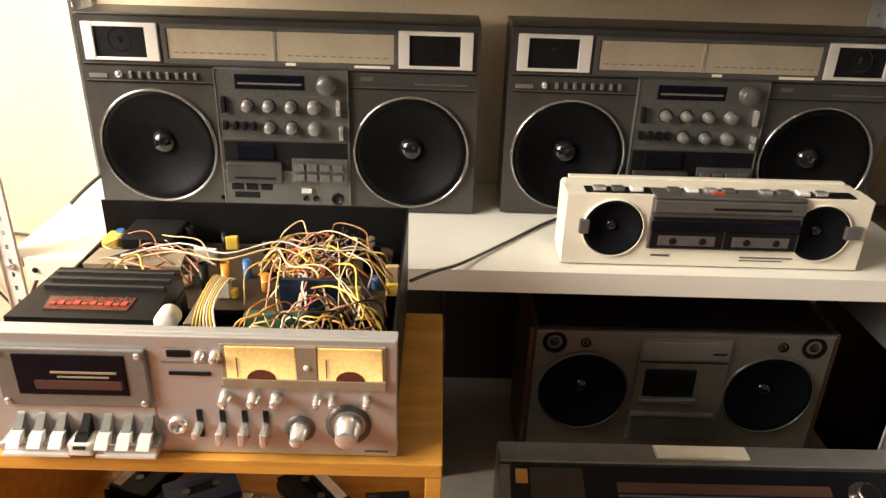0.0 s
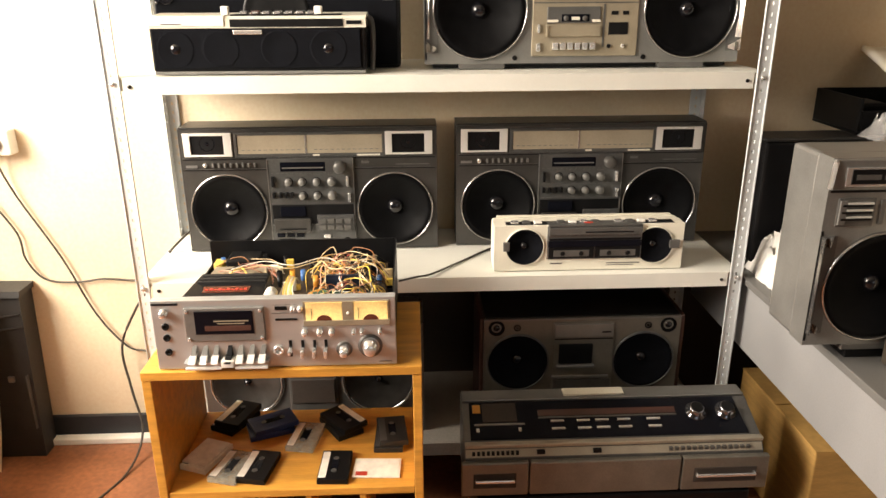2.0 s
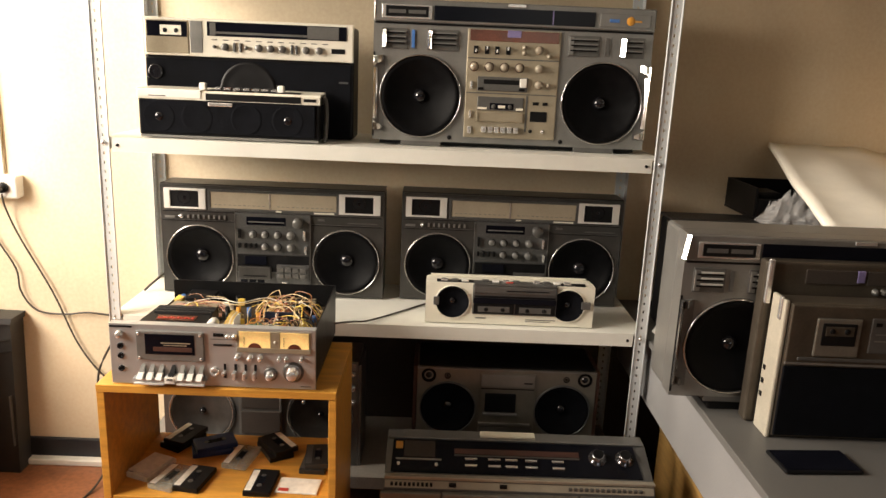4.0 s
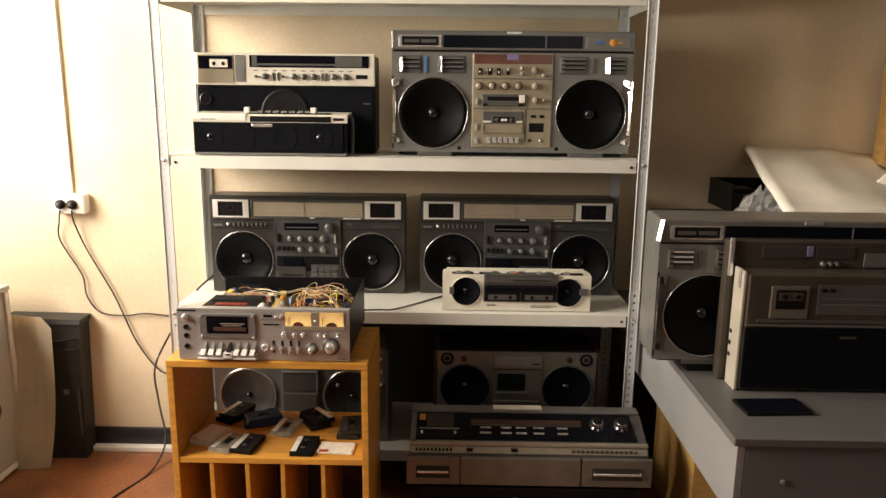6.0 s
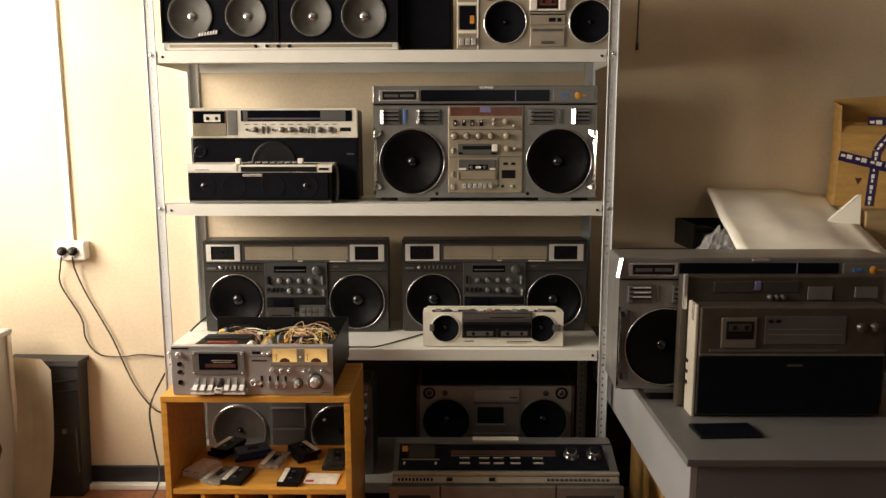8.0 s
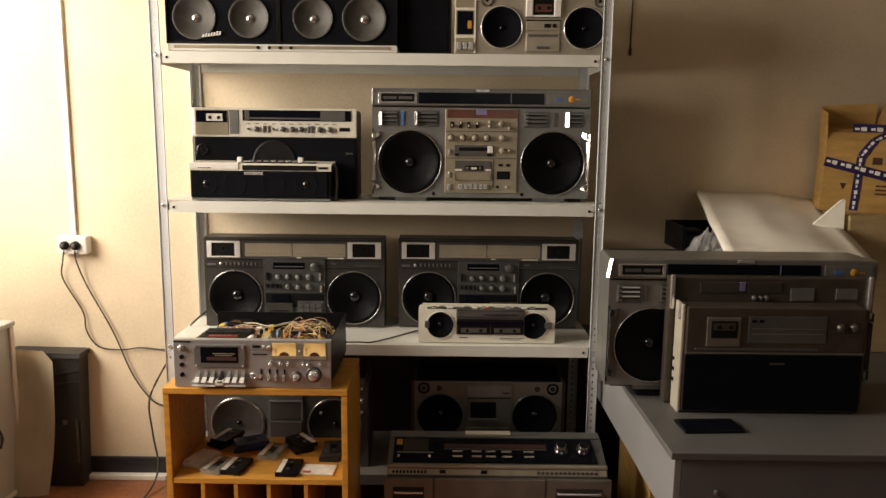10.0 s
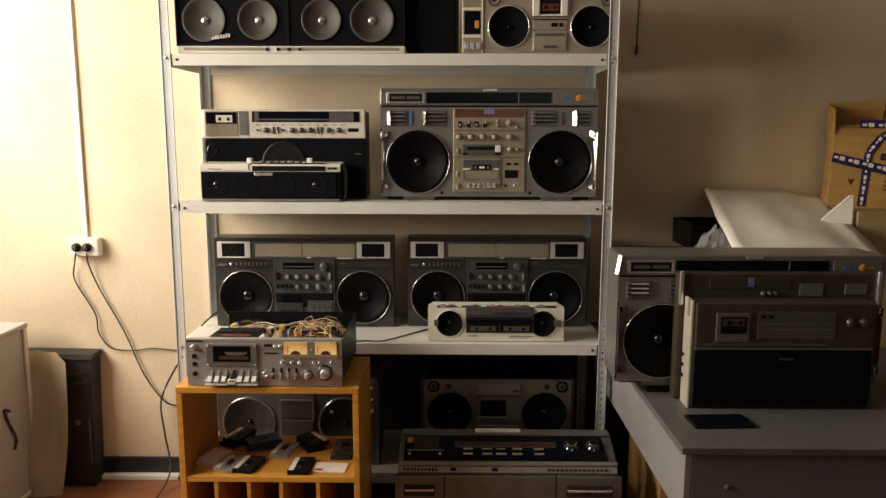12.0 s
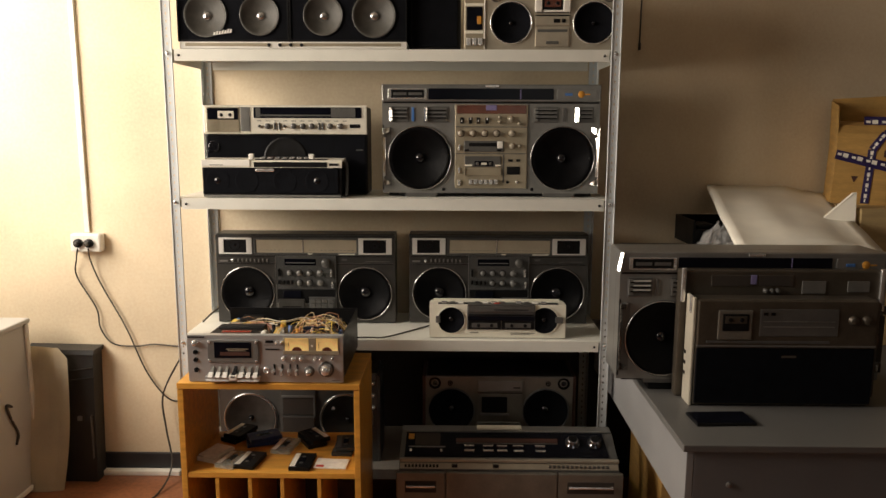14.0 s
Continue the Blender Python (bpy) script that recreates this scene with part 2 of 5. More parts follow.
def driver(parent, cx, cz, r, rim=CHROME, cone=CONE, cap=CAP, depth=0.03, rimw=0.07, capr=0.26, proud=0.004):
    """A loudspeaker: rim, surround, cone and dust cap, set into the front."""
    s = P(parent, "speaker", cone, ("l", cx, cz, [(r * (1 - rimw), -0.001), (r * 0.93, -0.004), (r * 0.86, -0.004), (r * 0.80, 0.001), (r * capr, depth * 0.6), (0, depth * 0.62)], 40))
    P(s, "rim", rim, ("l", cx, cz, [(r * (1 - rimw), 0.002), (r * (1 - rimw), -proud), (r * (1 - rimw * 0.5), -proud - 0.002), (r, -proud * 0.6), (r, 0.001)], 48))
    P(s, "dust_cap", cap, ("l", cx, cz, [(r * capr, depth * 0.58), (r * capr * 0.85, depth * 0.58 - r * 0.06), (r * capr * 0.5, depth * 0.58 - r * 0.11), (0, depth * 0.58 - r * 0.13)], 24))
    return s


def housing(parent, w, h, d, material, holes, bev=0.008, name="body"):
    """A case whose front plate has real round openings, with a hollow behind it."""
    bm = bmesh.new()
    box(bm, 0, w, 0.045, d, 0, h, bev)
    outer = [bm.verts.new(p) for p in ((0, 0, 0), (w, 0, 0), (w, 0, h), (0, 0, h))]
    back = [bm.verts.new(p) for p in ((0, 0.05, 0), (w, 0.05, 0), (w, 0.05, h), (0, 0.05, h))]
    for i in range(4):
        j = (i + 1) % 4
        bm.faces.new((outer[i], back[i], back[j], outer[j]))
    edges = [bm.edges.get((outer[i], outer[(i + 1) % 4])) for i in range(4)]
    for cx, cz, r in holes:
        n = 40
        ring = [bm.verts.new((cx + r * math.cos(k * math.tau / n), 0, cz + r * math.sin(k * math.tau / n))) for k in range(n)]
        deep = [bm.verts.new((v.co.x, 0.044, v.co.z)) for v in ring]
        for k in range(n):
            j = (k + 1) % n
            edges.append(bm.edges.new((ring[k], ring[j])))
            bm.faces.new((ring[k], ring[j], deep[j], deep[k]))
    bmesh.ops.triangle_fill(bm, edges=edges, use_beauty=True, use_dissolve=False, normal=(0, -1, 0))
    bmesh.ops.recalc_face_normals(bm, faces=bm.faces[:])
    me = bpy.data.meshes.new(name)
    bm.to_mesh(me)
    bm.free()
    me.materials.append(material)
    ob = new(name, me)
    ob.parent = parent
    return ob


# ---- room ----
solid("floor", FLOOR, ("b", LX - 0.15, RX + 0.15, BY - 0.15, WY + 0.15, -0.1, 0.0), kind="structure", label="reddish brown painted floor, slightly worn and glossy", category="floor")
solid("ceiling", CEIL, ("b", LX - 0.15, RX + 0.15, BY - 0.15, WY + 0.15, CZ, CZ + 0.1), kind="structure", label="plain unseen ceiling, toned down to cut bounce", category="ceiling")
solid("wall_north", WALL, ("b", LX - 0.15, RX + 0.15, WY, WY + 0.15, 0, CZ), kind="structure", label="beige painted plaster wall with small scuffs", category="wall")
# Out-of-view walls close the room; their dark colour keeps ambient light low.
solid("wall_east", ROOM, ("b", RX, RX + 0.15, BY, WY, 0, CZ), kind="structure", label="plain unseen wall, dark brown to cut bounce", category="wall")
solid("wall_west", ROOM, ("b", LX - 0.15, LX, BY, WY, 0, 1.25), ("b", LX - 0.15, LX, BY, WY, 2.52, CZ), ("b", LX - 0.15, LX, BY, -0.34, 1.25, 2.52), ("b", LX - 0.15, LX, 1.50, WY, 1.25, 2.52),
      kind="structure", label="unseen wall with a window opening, dark brown to cut bounce", category="wall")
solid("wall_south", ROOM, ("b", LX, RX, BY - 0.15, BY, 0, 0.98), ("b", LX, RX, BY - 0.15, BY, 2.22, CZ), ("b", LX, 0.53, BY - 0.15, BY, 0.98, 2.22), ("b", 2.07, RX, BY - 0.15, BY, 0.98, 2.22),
      kind="structure", label="unseen wall with a window opening, dark brown to cut bounce", category="wall")
win = thing("window_1", pose(LX - 0.1, 0.58, 1.25), "white framed window, out of view", "window", kind="structure")
P(win, "window_frame", TRIMW, ("b", -0.03, 0.03, -0.92, 0.92, 0, 0.05), ("b", -0.03, 0.03, -0.92, 0.92, 1.22, 1.27), ("b", -0.03, 0.03, -0.92, -0.87, 0.05, 1.22), ("b", -0.03, 0.03, 0.87, 0.92, 0.05, 1.22), ("b", -0.03, 0.03, -0.025, 0.025, 0.05, 1.22))
# Unseen window, added to go with the fill lamp.
win2 = thing("fill_window", pose(1.3, BY - 0.1, 0.98), "white framed window, out of view", "window", kind="structure")
P(win2, "window_frame", TRIMW, ("b", -0.77, 0.77, -0.03, 0.03, 0, 0.05), ("b", -0.77, 0.77, -0.03, 0.03, 1.19, 1.24), ("b", -0.77, -0.72, -0.03, 0.03, 0.05, 1.19), ("b", 0.72, 0.77, -0.03, 0.03, 0.05, 1.19), ("b", -0.025, 0.025, -0.03, 0.03, 0.05, 1.19))
solid("baseboard", SKIRT, ("b", LX + 0.002, RX - 0.002, WY - 0.016, WY - 0.001, 0.0, 0.085, 0.003), kind="structure", label="dark painted skirting along the wall", category="skirting")
solid("trim", TRIMW, ("b", -0.86, -0.53, WY - 0.05, WY - 0.018, 0.0, 0.022, 0.004), kind="structure", label="loose white strip lying along the skirting", category="trim")

# ---- socket and cables on the wall ----
sock = thing("wall_socket", pose(-0.915, 1.745, 0.935), "white double surface-mounted wall socket with plugs", "socket")
P(sock, "body", WHITE, ("b", 0, 0.118, 0, 0.045, 0, 0.072, 0.006))
for i in (0, 1):
    pl = P(sock, "plug", BLACK, ("c", 0.034 + 0.042 * i, 0.036, 0.017, -0.014, 0.0), label="round black plug")
    P(pl, "pin_boss", CABLE, ("c", 0.034 + 0.042 * i, 0.036, 0.008, -0.026, -0.013))
solid("cable_duct", TRIMW, ("b", -0.872, -0.852, WY - 0.012, WY - 0.0005, 1.008, CZ - 0.002, 0.002), label="narrow white cable duct running up the wall", category="cable duct")
solid("supply_wire", WIRES[4], ("t", [(-0.850, WY - 0.004, 1.008), (-0.8495, WY - 0.004, 1.8), (-0.850, WY - 0.004, CZ - 0.003)], 0.0022), label="thin cream wire running up beside the duct", category="cable")
CY = WY - 0.012
solid("power_cable", CABLE, ("t", bend([(-0.882, 1.735, 0.950), (-0.905, 1.765, 0.905), (-0.915, CY, 0.83), (-0.845, CY, 0.70), (-0.835, CY, 0.62), (-0.79, CY, 0.555), (-0.70, CY, 0.543), (-0.62, CY, 0.552), (-0.53, CY, 0.545), (-0.42, 1.70, 0.57)]), 0.003),
      label="grey power cable hanging in a loop from the socket", category="cable", group="cables on the wall")
solid("power_cable", CABLE, ("t", bend([(-0.84, 1.735, 0.950), (-0.85, 1.765, 0.90), (-0.82, CY, 0.80), (-0.73, CY, 0.62), (-0.66, CY, 0.44), (-0.585, CY, 0.33), (-0.53, CY, 0.31), (-0.45, 1.72, 0.33)]), 0.003),
      label="grey power cable hanging slanting from the socket", category="cable", group="cables on the wall")
solid("power_cable", CABLE, ("t", bend([(-0.42, 1.64, 0.60), (-0.52, 1.72, 0.47), (-0.585, 1.745, 0.34), (-0.575, 1.74, 0.20), (-0.545, 1.70, 0.07), (-0.56, 1.58, 0.006), (-0.62, 1.40, 0.0055), (-0.66, 1.15, 0.0055)]), 0.0038),
      label="black power cable hanging down to the floor", category="cable", group="cables on the wall")

solid("hanging_cable", CABLE, ("t", bend([(1.287, WY - 0.006, CZ - 0.01), (1.293, WY - 0.006, 2.2), (1.290, WY - 0.006, 1.74)]), 0.0028), ("t", [(1.290, WY - 0.008, 1.742), (1.290, WY - 0.008, 1.715)], 0.0055, 8), label="thin dark cord hanging down the brown wall", category="cable")

# ---- things by the wall ----
cab2 = thing("storage_cabinet", pose(-1.60, 1.08, 0.0), "low white cabinet with a pale side panel", "cabinet")
P(cab2, "body", LAMIN, ("b", 0, 0.535, 0.0, 0.57, 0.012, 0.668, 0.006))
P(cab2, "top", LAMIN, ("b", -0.008, 0.548, -0.01, 0.585, 0.670, 0.69, 0.006))
P(cab2, "edge_trim", TRIMW, ("b", 0.536, 0.545, 0.555, 0.578, 0.012, 0.668, 0.003), ("b", 0.536, 0.545, 0.0, 0.555, 0.012, 0.032, 0.003))
P(cab2, "foot", BLACK, ("b", 0.02, 0.51, 0.03, 0.54, 0.0, 0.011))
P(cab2, "cord", CABLE, ("t", bend([(0.540, 0.40, 0.40), (0.541, 0.43, 0.385), (0.541, 0.40, 0.40), (0.541, 0.42, 0.34), (0.541, 0.455, 0.27), (0.541, 0.44, 0.23)]), 0.005), label="short black cord hooked on the side")
slab = thing("dark_case", pose(0, 0, 0), "tall dark grey case standing against the wall", "case")
SL = ((-1.12, 1.688, 0.0), (-0.846, 1.688, 0.0), (-0.846, 1.762, 0.0), (-1.12, 1.762, 0.0))
P(slab, "body", GREYB, ("q", [(-1.12, 1.708, 0.538), (-0.840, 1.708, 0.538), (-0.840, 1.786, 0.538), (-1.12, 1.786, 0.538)], SL))
P(slab, "rim", GREYB, ("q", [(-1.125, 1.700, 0.551), (-0.832, 1.702, 0.547), (-0.832, 1.788, 0.547), (-1.125, 1.788, 0.551)], [(-1.125, 1.698, 0.530), (-0.834, 1.698, 0.528), (-0.834, 1.787, 0.528), (-1.125, 1.787, 0.530)]))
P(slab, "badge", SILVER, ("b", -0.912, -0.895, 1.690, 1.699, 0.258, 0.276, 0.001), label="small square silver badge")
P(slab, "strap", SILVERD, ("b", -0.857, -0.853, 1.684, 1.702, 0.10, 0.28, 0.001))
for z in (0.47, 0.43):
    P(slab, "crease", GREYB, ("t", [(-1.118, 1.704 + 0.02 * (z - 0.5), z), (-0.95, 1.7035 + 0.02 * (z - 0.5), z - 0.01), (-0.845, 1.704 + 0.02 * (z - 0.5), z + 0.004)], 0.003, 6))
bm = bmesh.new()
g = [[bm.verts.new((-1.222 + 0.28 * i / 8 + 0.018 * math.sin(3.0 * j / 14) * i / 8 + (0.02 * j / 14 if i == 8 else 0) - (0.035 if i == 8 and j == 14 else 0), 1.60 + 0.075 * j / 14 + 0.010 * math.sin(i * 0.9 + j * 0.3), 0.002 + 0.566 * j / 14)) for j in range(15)] for i in range(9)]
for i in range(8):
    for j in range(14):
        bm.faces.new((g[i][j], g[i + 1][j], g[i + 1][j + 1], g[i][j + 1]))
bmesh.ops.solidify(bm, geom=bm.faces[:], thickness=0.005)
me = bpy.data.meshes.new("cream_board")
bm.to_mesh(me), bm.free(), me.materials.append(BOARD)
tagged(new("cream_board", me), "bent cream cardboard sheet leaning by the dark case", "board")


# ---- metal shelving ----
X0, X1, Y0, Y1 = -0.370, 1.135, 1.388, 1.782
LEVELS = (0.21, 0.69, 1.183, 1.675, 2.165)
shelf = thing("shelving_unit", pose(0, 0, 0), "white powder-coated metal shelving with perforated angle uprights", "shelving")


def angle_post(x, y, sx, sy, h=2.22, w=0.031):
    """A perforated angle post: two flanges with a row of slots."""
    bm = bmesh.new()
    pitch, sw, sh = 0.024, 0.005, 0.008
    us = (0, w / 2 - sw / 2, w / 2 + sw / 2, w)
    for along in (0, 1):
        n = int(h / pitch)
        rows = []
        zs = [0.0]
        for i in range(n):
            zs += [i * pitch + (pitch - sh) / 2, i * pitch + (pitch + sh) / 2]
        zs.append(h)
        for z in zs:
            rows.append([bm.verts.new((x + sx * u, y, z) if along == 0 else (x, y + sy * u, z)) for u in us])
        for i in range(len(rows) - 1):
            for k in range(3):
                if k == 1 and i % 2 == 1:
                    continue
                bm.faces.new((rows[i][k], rows[i][k + 1], rows[i + 1][k + 1], rows[i + 1][k]))
    bmesh.ops.remove_doubles(bm, verts=bm.verts[:], dist=1e-5)
    bmesh.ops.recalc_face_normals(bm, faces=bm.faces[:])
    bmesh.ops.solidify(bm, geom=bm.faces[:], thickness=0.002)
    for u in (0.001, w - 0.001):
        tube(bm, [(x + sx * u, y - 0.001 * sy, 0.0), (x + sx * u, y - 0.001 * sy, h)], 0.0024, 8)
    me = bpy.data.meshes.new("upright")
    bm.to_mesh(me), bm.free(), me.materials.append(POST)
    ob = new("upright", me)
    ob.parent = shelf


# Added dark sheet: stands in for the shade on the wall behind this bay.
solid("shade_sheet", MATTBR, ("b", -0.36, 1.62, 1.7835, 1.7885, 0.0855, 0.655), label="wide dark sheet added for the shade behind the lowest bay", category="board")
angle_post(X0, Y0, 1, 1), angle_post(X1, Y0, -1, 1), angle_post(X0, Y1, 1, -1), angle_post(X1, Y1, -1, -1)
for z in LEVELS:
    # The lowest shelf has a darker grey coat than the others.
    coat = STEELD if z < 0.3 else STEEL
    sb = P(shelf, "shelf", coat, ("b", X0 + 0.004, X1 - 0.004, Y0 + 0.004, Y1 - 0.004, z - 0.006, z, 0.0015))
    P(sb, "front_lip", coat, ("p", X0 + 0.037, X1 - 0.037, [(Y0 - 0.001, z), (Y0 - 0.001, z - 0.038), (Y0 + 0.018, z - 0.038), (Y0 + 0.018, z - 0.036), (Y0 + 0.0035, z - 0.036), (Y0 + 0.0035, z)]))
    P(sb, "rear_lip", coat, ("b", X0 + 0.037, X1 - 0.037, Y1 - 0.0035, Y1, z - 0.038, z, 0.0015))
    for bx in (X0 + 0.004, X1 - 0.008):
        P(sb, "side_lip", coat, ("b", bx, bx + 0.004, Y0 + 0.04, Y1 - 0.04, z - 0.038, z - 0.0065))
    for bx in (X0 + 0.052, X1 - 0.052):
        P(sb, "bolt", BLACK, ("c", bx, z - 0.02, 0.0042, Y0 - 0.004, Y0), label="small dark bolt")
    for bx in (X0 + 0.016, X1 - 0.016):
        P(sb, "bolt", CHROME, ("c", bx, z - 0.014, 0.0055, Y0 - 0.006, Y0 - 0.0005))


# ---- boomboxes ----
def knob(parent, cx, cz, r, deep=0.012, material=CHROME, name="knob"):
    return P(parent, name, material, ("l", cx, cz, [(0, -deep), (r * 0.72, -deep), (r * 0.80, -deep + 0.001), (r * 0.86, -deep * 0.45), (r, -deep * 0.4), (r, 0.0)], 18))


def dark_boombox(m, label):
    w, h, d = 0.67, 0.332, 0.105
    o = thing("boombox", m, label, "boombox", "matching charcoal boomboxes")
    r = 0.103
    cz = 0.112
    housing(o, w, h, d, DARK, [(0.170 * w, cz, r * 0.95), (0.831 * w, cz, r * 0.95)])
    P(o, "top_ledge", DARK, ("b", 0.0, w, 0.004, d, h + 0.0005, h + 0.004, 0.0015))
    P(o, "handle", DARK, ("b", 0.03, w - 0.03, d + 0.001, d + 0.014, h - 0.05, h - 0.03, 0.004))
    for x0 in (0.012, w - 0.012 - 0.124):
        tw = P(o, "tweeter_panel", SATIN, ("b", x0, x0 + 0.018, -0.005, 0.002, h * 0.785, h * 0.970, 0.001), ("b", x0 + 0.103, x0 + 0.124, -0.005, 0.002, h * 0.785, h * 0.970, 0.001),
               ("b", x0 + 0.018, x0 + 0.103, -0.005, 0.002, h * 0.950, h * 0.970, 0.001), ("b", x0 + 0.018, x0 + 0.103, -0.005, 0.002, h * 0.785, h * 0.80, 0.001), label="silver framed horn tweeter panel")
        P(tw, "grille", BLACK, ("b", x0 + 0.018, x0 + 0.103, -0.001, 0.003, h * 0.80, h * 0.950))
        P(tw, "horn", CAP, ("l", x0 + 0.06, h * 0.885, [(0.020, -0.0012), (0.008, 0.0), (0.0, -0.004)], 16))
    dl = P(o, "dial_frame", DARK2, ("b", 0.142, 0.535, -0.004, 0.002, h * 0.775, h * 0.80, 0.001), ("b", 0.142, 0.535, -0.004, 0.002, h * 0.950, h * 0.970, 0.001), ("b", 0.142, 0.150, -0.004, 0.002, h * 0.80, h * 0.950, 0.001), ("b", 0.527, 0.535, -0.004, 0.002, h * 0.80, h * 0.950, 0.001))
    P(dl, "dial", DIAL, ("b", 0.151, 0.526, -0.002, 0.003, h * 0.802, h * 0.948), label="beige tuning dial")
    P(dl, "pointer", CHROME, ("b", 0.325, 0.329, -0.0035, 0.001, h * 0.802, h * 0.948))
    P(dl, "scale_print", SILVERD, *[("b", 0.16 + 0.0145 * i, 0.16 + 0.0145 * i + 0.008, -0.0028, 0.0, h * zz, h * zz + 0.0015) for i in range(25) if i not in (11, 12) for zz in (0.83,)])
    P(dl, "lamp", IVORY, ("b", 0.345, 0.362, -0.005, 0.0, h * 0.783, h * 0.797))
    P(dl, "lamp", IVORY, ("b", 0.46, 0.52, -0.005, 0.0, h * 0.781, h * 0.794))
    P(o, "strip", BLACK, ("b", 0.006, w - 0.006, -0.0012, 0.001, h * 0.757, h * 0.765))
    P(o, "strip", BLACK, ("b", 0.006, 0.225, -0.0015, 0.001, h * 0.672, h * 0.678))
    P(o, "strip", BLACK, ("b", 0.45, w - 0.006, -0.0015, 0.001, h * 0.672, h * 0.678))
    P(o, "edge_line", SILVERD, ("b", 0.004, w - 0.004, -0.0018, 0.001, h * 0.767, h * 0.7705))
    P(o, "edge_line", SILVERD, ("b", 0.004, 0.221, -0.0018, 0.001, h * 0.680, h * 0.683))
    P(o, "edge_line", SILVERD, ("b", 0.450, w - 0.004, -0.0018, 0.001, h * 0.680, h * 0.683))
    P(o, "badge", SILVER, ("b", 0.012, 0.042, -0.002, 0.0, h * 0.695, h * 0.715))
    knob(o, 0.062, h * 0.714, 0.006, 0.008)
    for i in range(8):
        P(o, "button", SILVER, ("b", 0.080 + i * 0.0155, 0.0855 + i * 0.0155, -0.006, 0.0, h * 0.698, h * 0.731, 0.001))
    P(o, "print", SILVERD, ("b", 0.47, 0.49, -0.001, 0.0, h * 0.715, h * 0.735), ("b", 0.56, 0.65, -0.001, 0.0, h * 0.70, h * 0.708))
    c = P(o, "control_panel", DARK2, ("b", 0.222, 0.449, -0.006, 0.002, h * 0.03, h * 0.765, 0.002))
    P(c, "meter", DIALD, ("b", 0.257, 0.375, -0.0075, 0.0, h * 0.66, h * 0.735, 0.001), label="wide signal meter window")
    P(c, "meter_scale", SILVER, ("b", 0.262, 0.37, -0.0082, -0.006, h * 0.685, h * 0.694))
    P(c, "tuning_knob", SILVERD, ("l", 0.413, h * 0.695, [(0, -0.026), (0.013, -0.026), (0.0155, -0.023), (0.0165, -0.006), (0.019, -0.005)], 24), label="large tuning knob")
    for row, zz in enumerate((0.575, 0.462)):
        for x in (0.276, 0.312, 0.350, 0.390):
            if row and x < 0.3:
                continue
            k = knob(c, x, h * zz, 0.0100 if x < 0.38 else 0.0120, 0.022, SILVER)
            k["label"] = "round silver knob"
            P(k, "collar", BLACK, ("l", x, h * zz, [(0.0122, -0.0058), (0.0122, -0.0070), (0.0102, -0.0072)], 18))
    for x, zz in ((0.236, 0.60), (0.236, 0.56), (0.236, 0.47), (0.254, 0.47), (0.270, 0.47), (0.285, 0.47), (0.432, 0.60), (0.432, 0.56), (0.436, 0.46), (0.436, 0.43)):
        P(c, "toggle", CHROME if x > 0.3 else BLACK, ("b", x - 0.0035, x + 0.0035, -0.017, -0.005, h * zz - 0.007, h * zz + 0.007, 0.001))
    PS(c, "rule", SILVERD, ("b", 0.226, 0.445, -0.0072, -0.005, h * 0.395, h * 0.402), ("b", 0.226, 0.445, -0.0072, -0.005, h * 0.515, h * 0.519))
    P(c, "print", SILVERD, *[("b", x, x + 0.018, -0.0068, -0.005, h * zz, h * zz + 0.002) for x in (0.27, 0.305, 0.342, 0.38) for zz in (0.627, 0.407)])
    t = P(c, "tape_well", BLACK, ("b", 0.228, 0.445, -0.0075, 0.0, h * 0.225, h * 0.385, 0.001), label="open black cassette well")
    P(t, "cassette_door", DARK, ("b", 0.232, 0.330, -0.018, -0.006, h * 0.16, h * 0.275, 0.002))
    P(t, "cassette_window", DIALD, ("b", 0.250, 0.318, -0.012, -0.006, h * 0.29, h * 0.37, 0.002))
    P(t, "slot", BLACK, ("b", 0.247, 0.318, -0.0188, -0.017, h * 0.185, h * 0.197))
    kp = P(t, "key_plate", DARK2, ("b", 0.347, 0.445, -0.013, -0.006, h * 0.165, h * 0.30, 0.001))
    for i in range(4):
        for j in range(2):
            P(kp, "key", SILVERD, ("b", 0.352 + i * 0.0225, 0.370 + i * 0.0225, -0.019, -0.012, h * (0.18 + 0.055 * j), h * (0.18 + 0.055 * j) + 0.0125, 0.0015))
    P(c, "lower_slot", BLACK, ("b", 0.240, 0.285, -0.0075, -0.005, h * 0.065, h * 0.098, 0.001))
    P(c, "switch", CHROME, ("b", 0.362, 0.380, -0.013, -0.005, h * 0.105, h * 0.135, 0.001))
    for x, rr in ((0.368, 0.004), (0.386, 0.004), (0.425, 0.0085)):
        P(c, "jack", BLACK, ("l", x, h * 0.07, [(rr * 1.3, -0.006), (rr * 1.3, -0.009), (rr, -0.009), (rr * 0.9, -0.0065), (0, -0.0065)], 14))
    PS(c, "edge_line", SILVER, ("b", 0.2225, 0.2240, -0.0078, -0.004, h * 0.035, h * 0.76), ("b", 0.4470, 0.4485, -0.0078, -0.004, h * 0.035, h * 0.76), ("b", 0.2245, 0.4465, -0.0078, -0.004, h * 0.215, h * 0.2195))
    P(c, "print", SILVERD, *[("b", 0.232 + 0.0125 * i, 0.2385 + 0.0125 * i, -0.0068, -0.005, h * zz, h * zz + 0.0014) for i in range(17) for zz in (0.526, 0.642)])
    for x0 in (0.236, 0.262, 0.288):
        P(c, "lower_window", DIALD, ("b", x0, x0 + 0.021, -0.0082, -0.005, h * 0.112, h * 0.145, 0.0005))
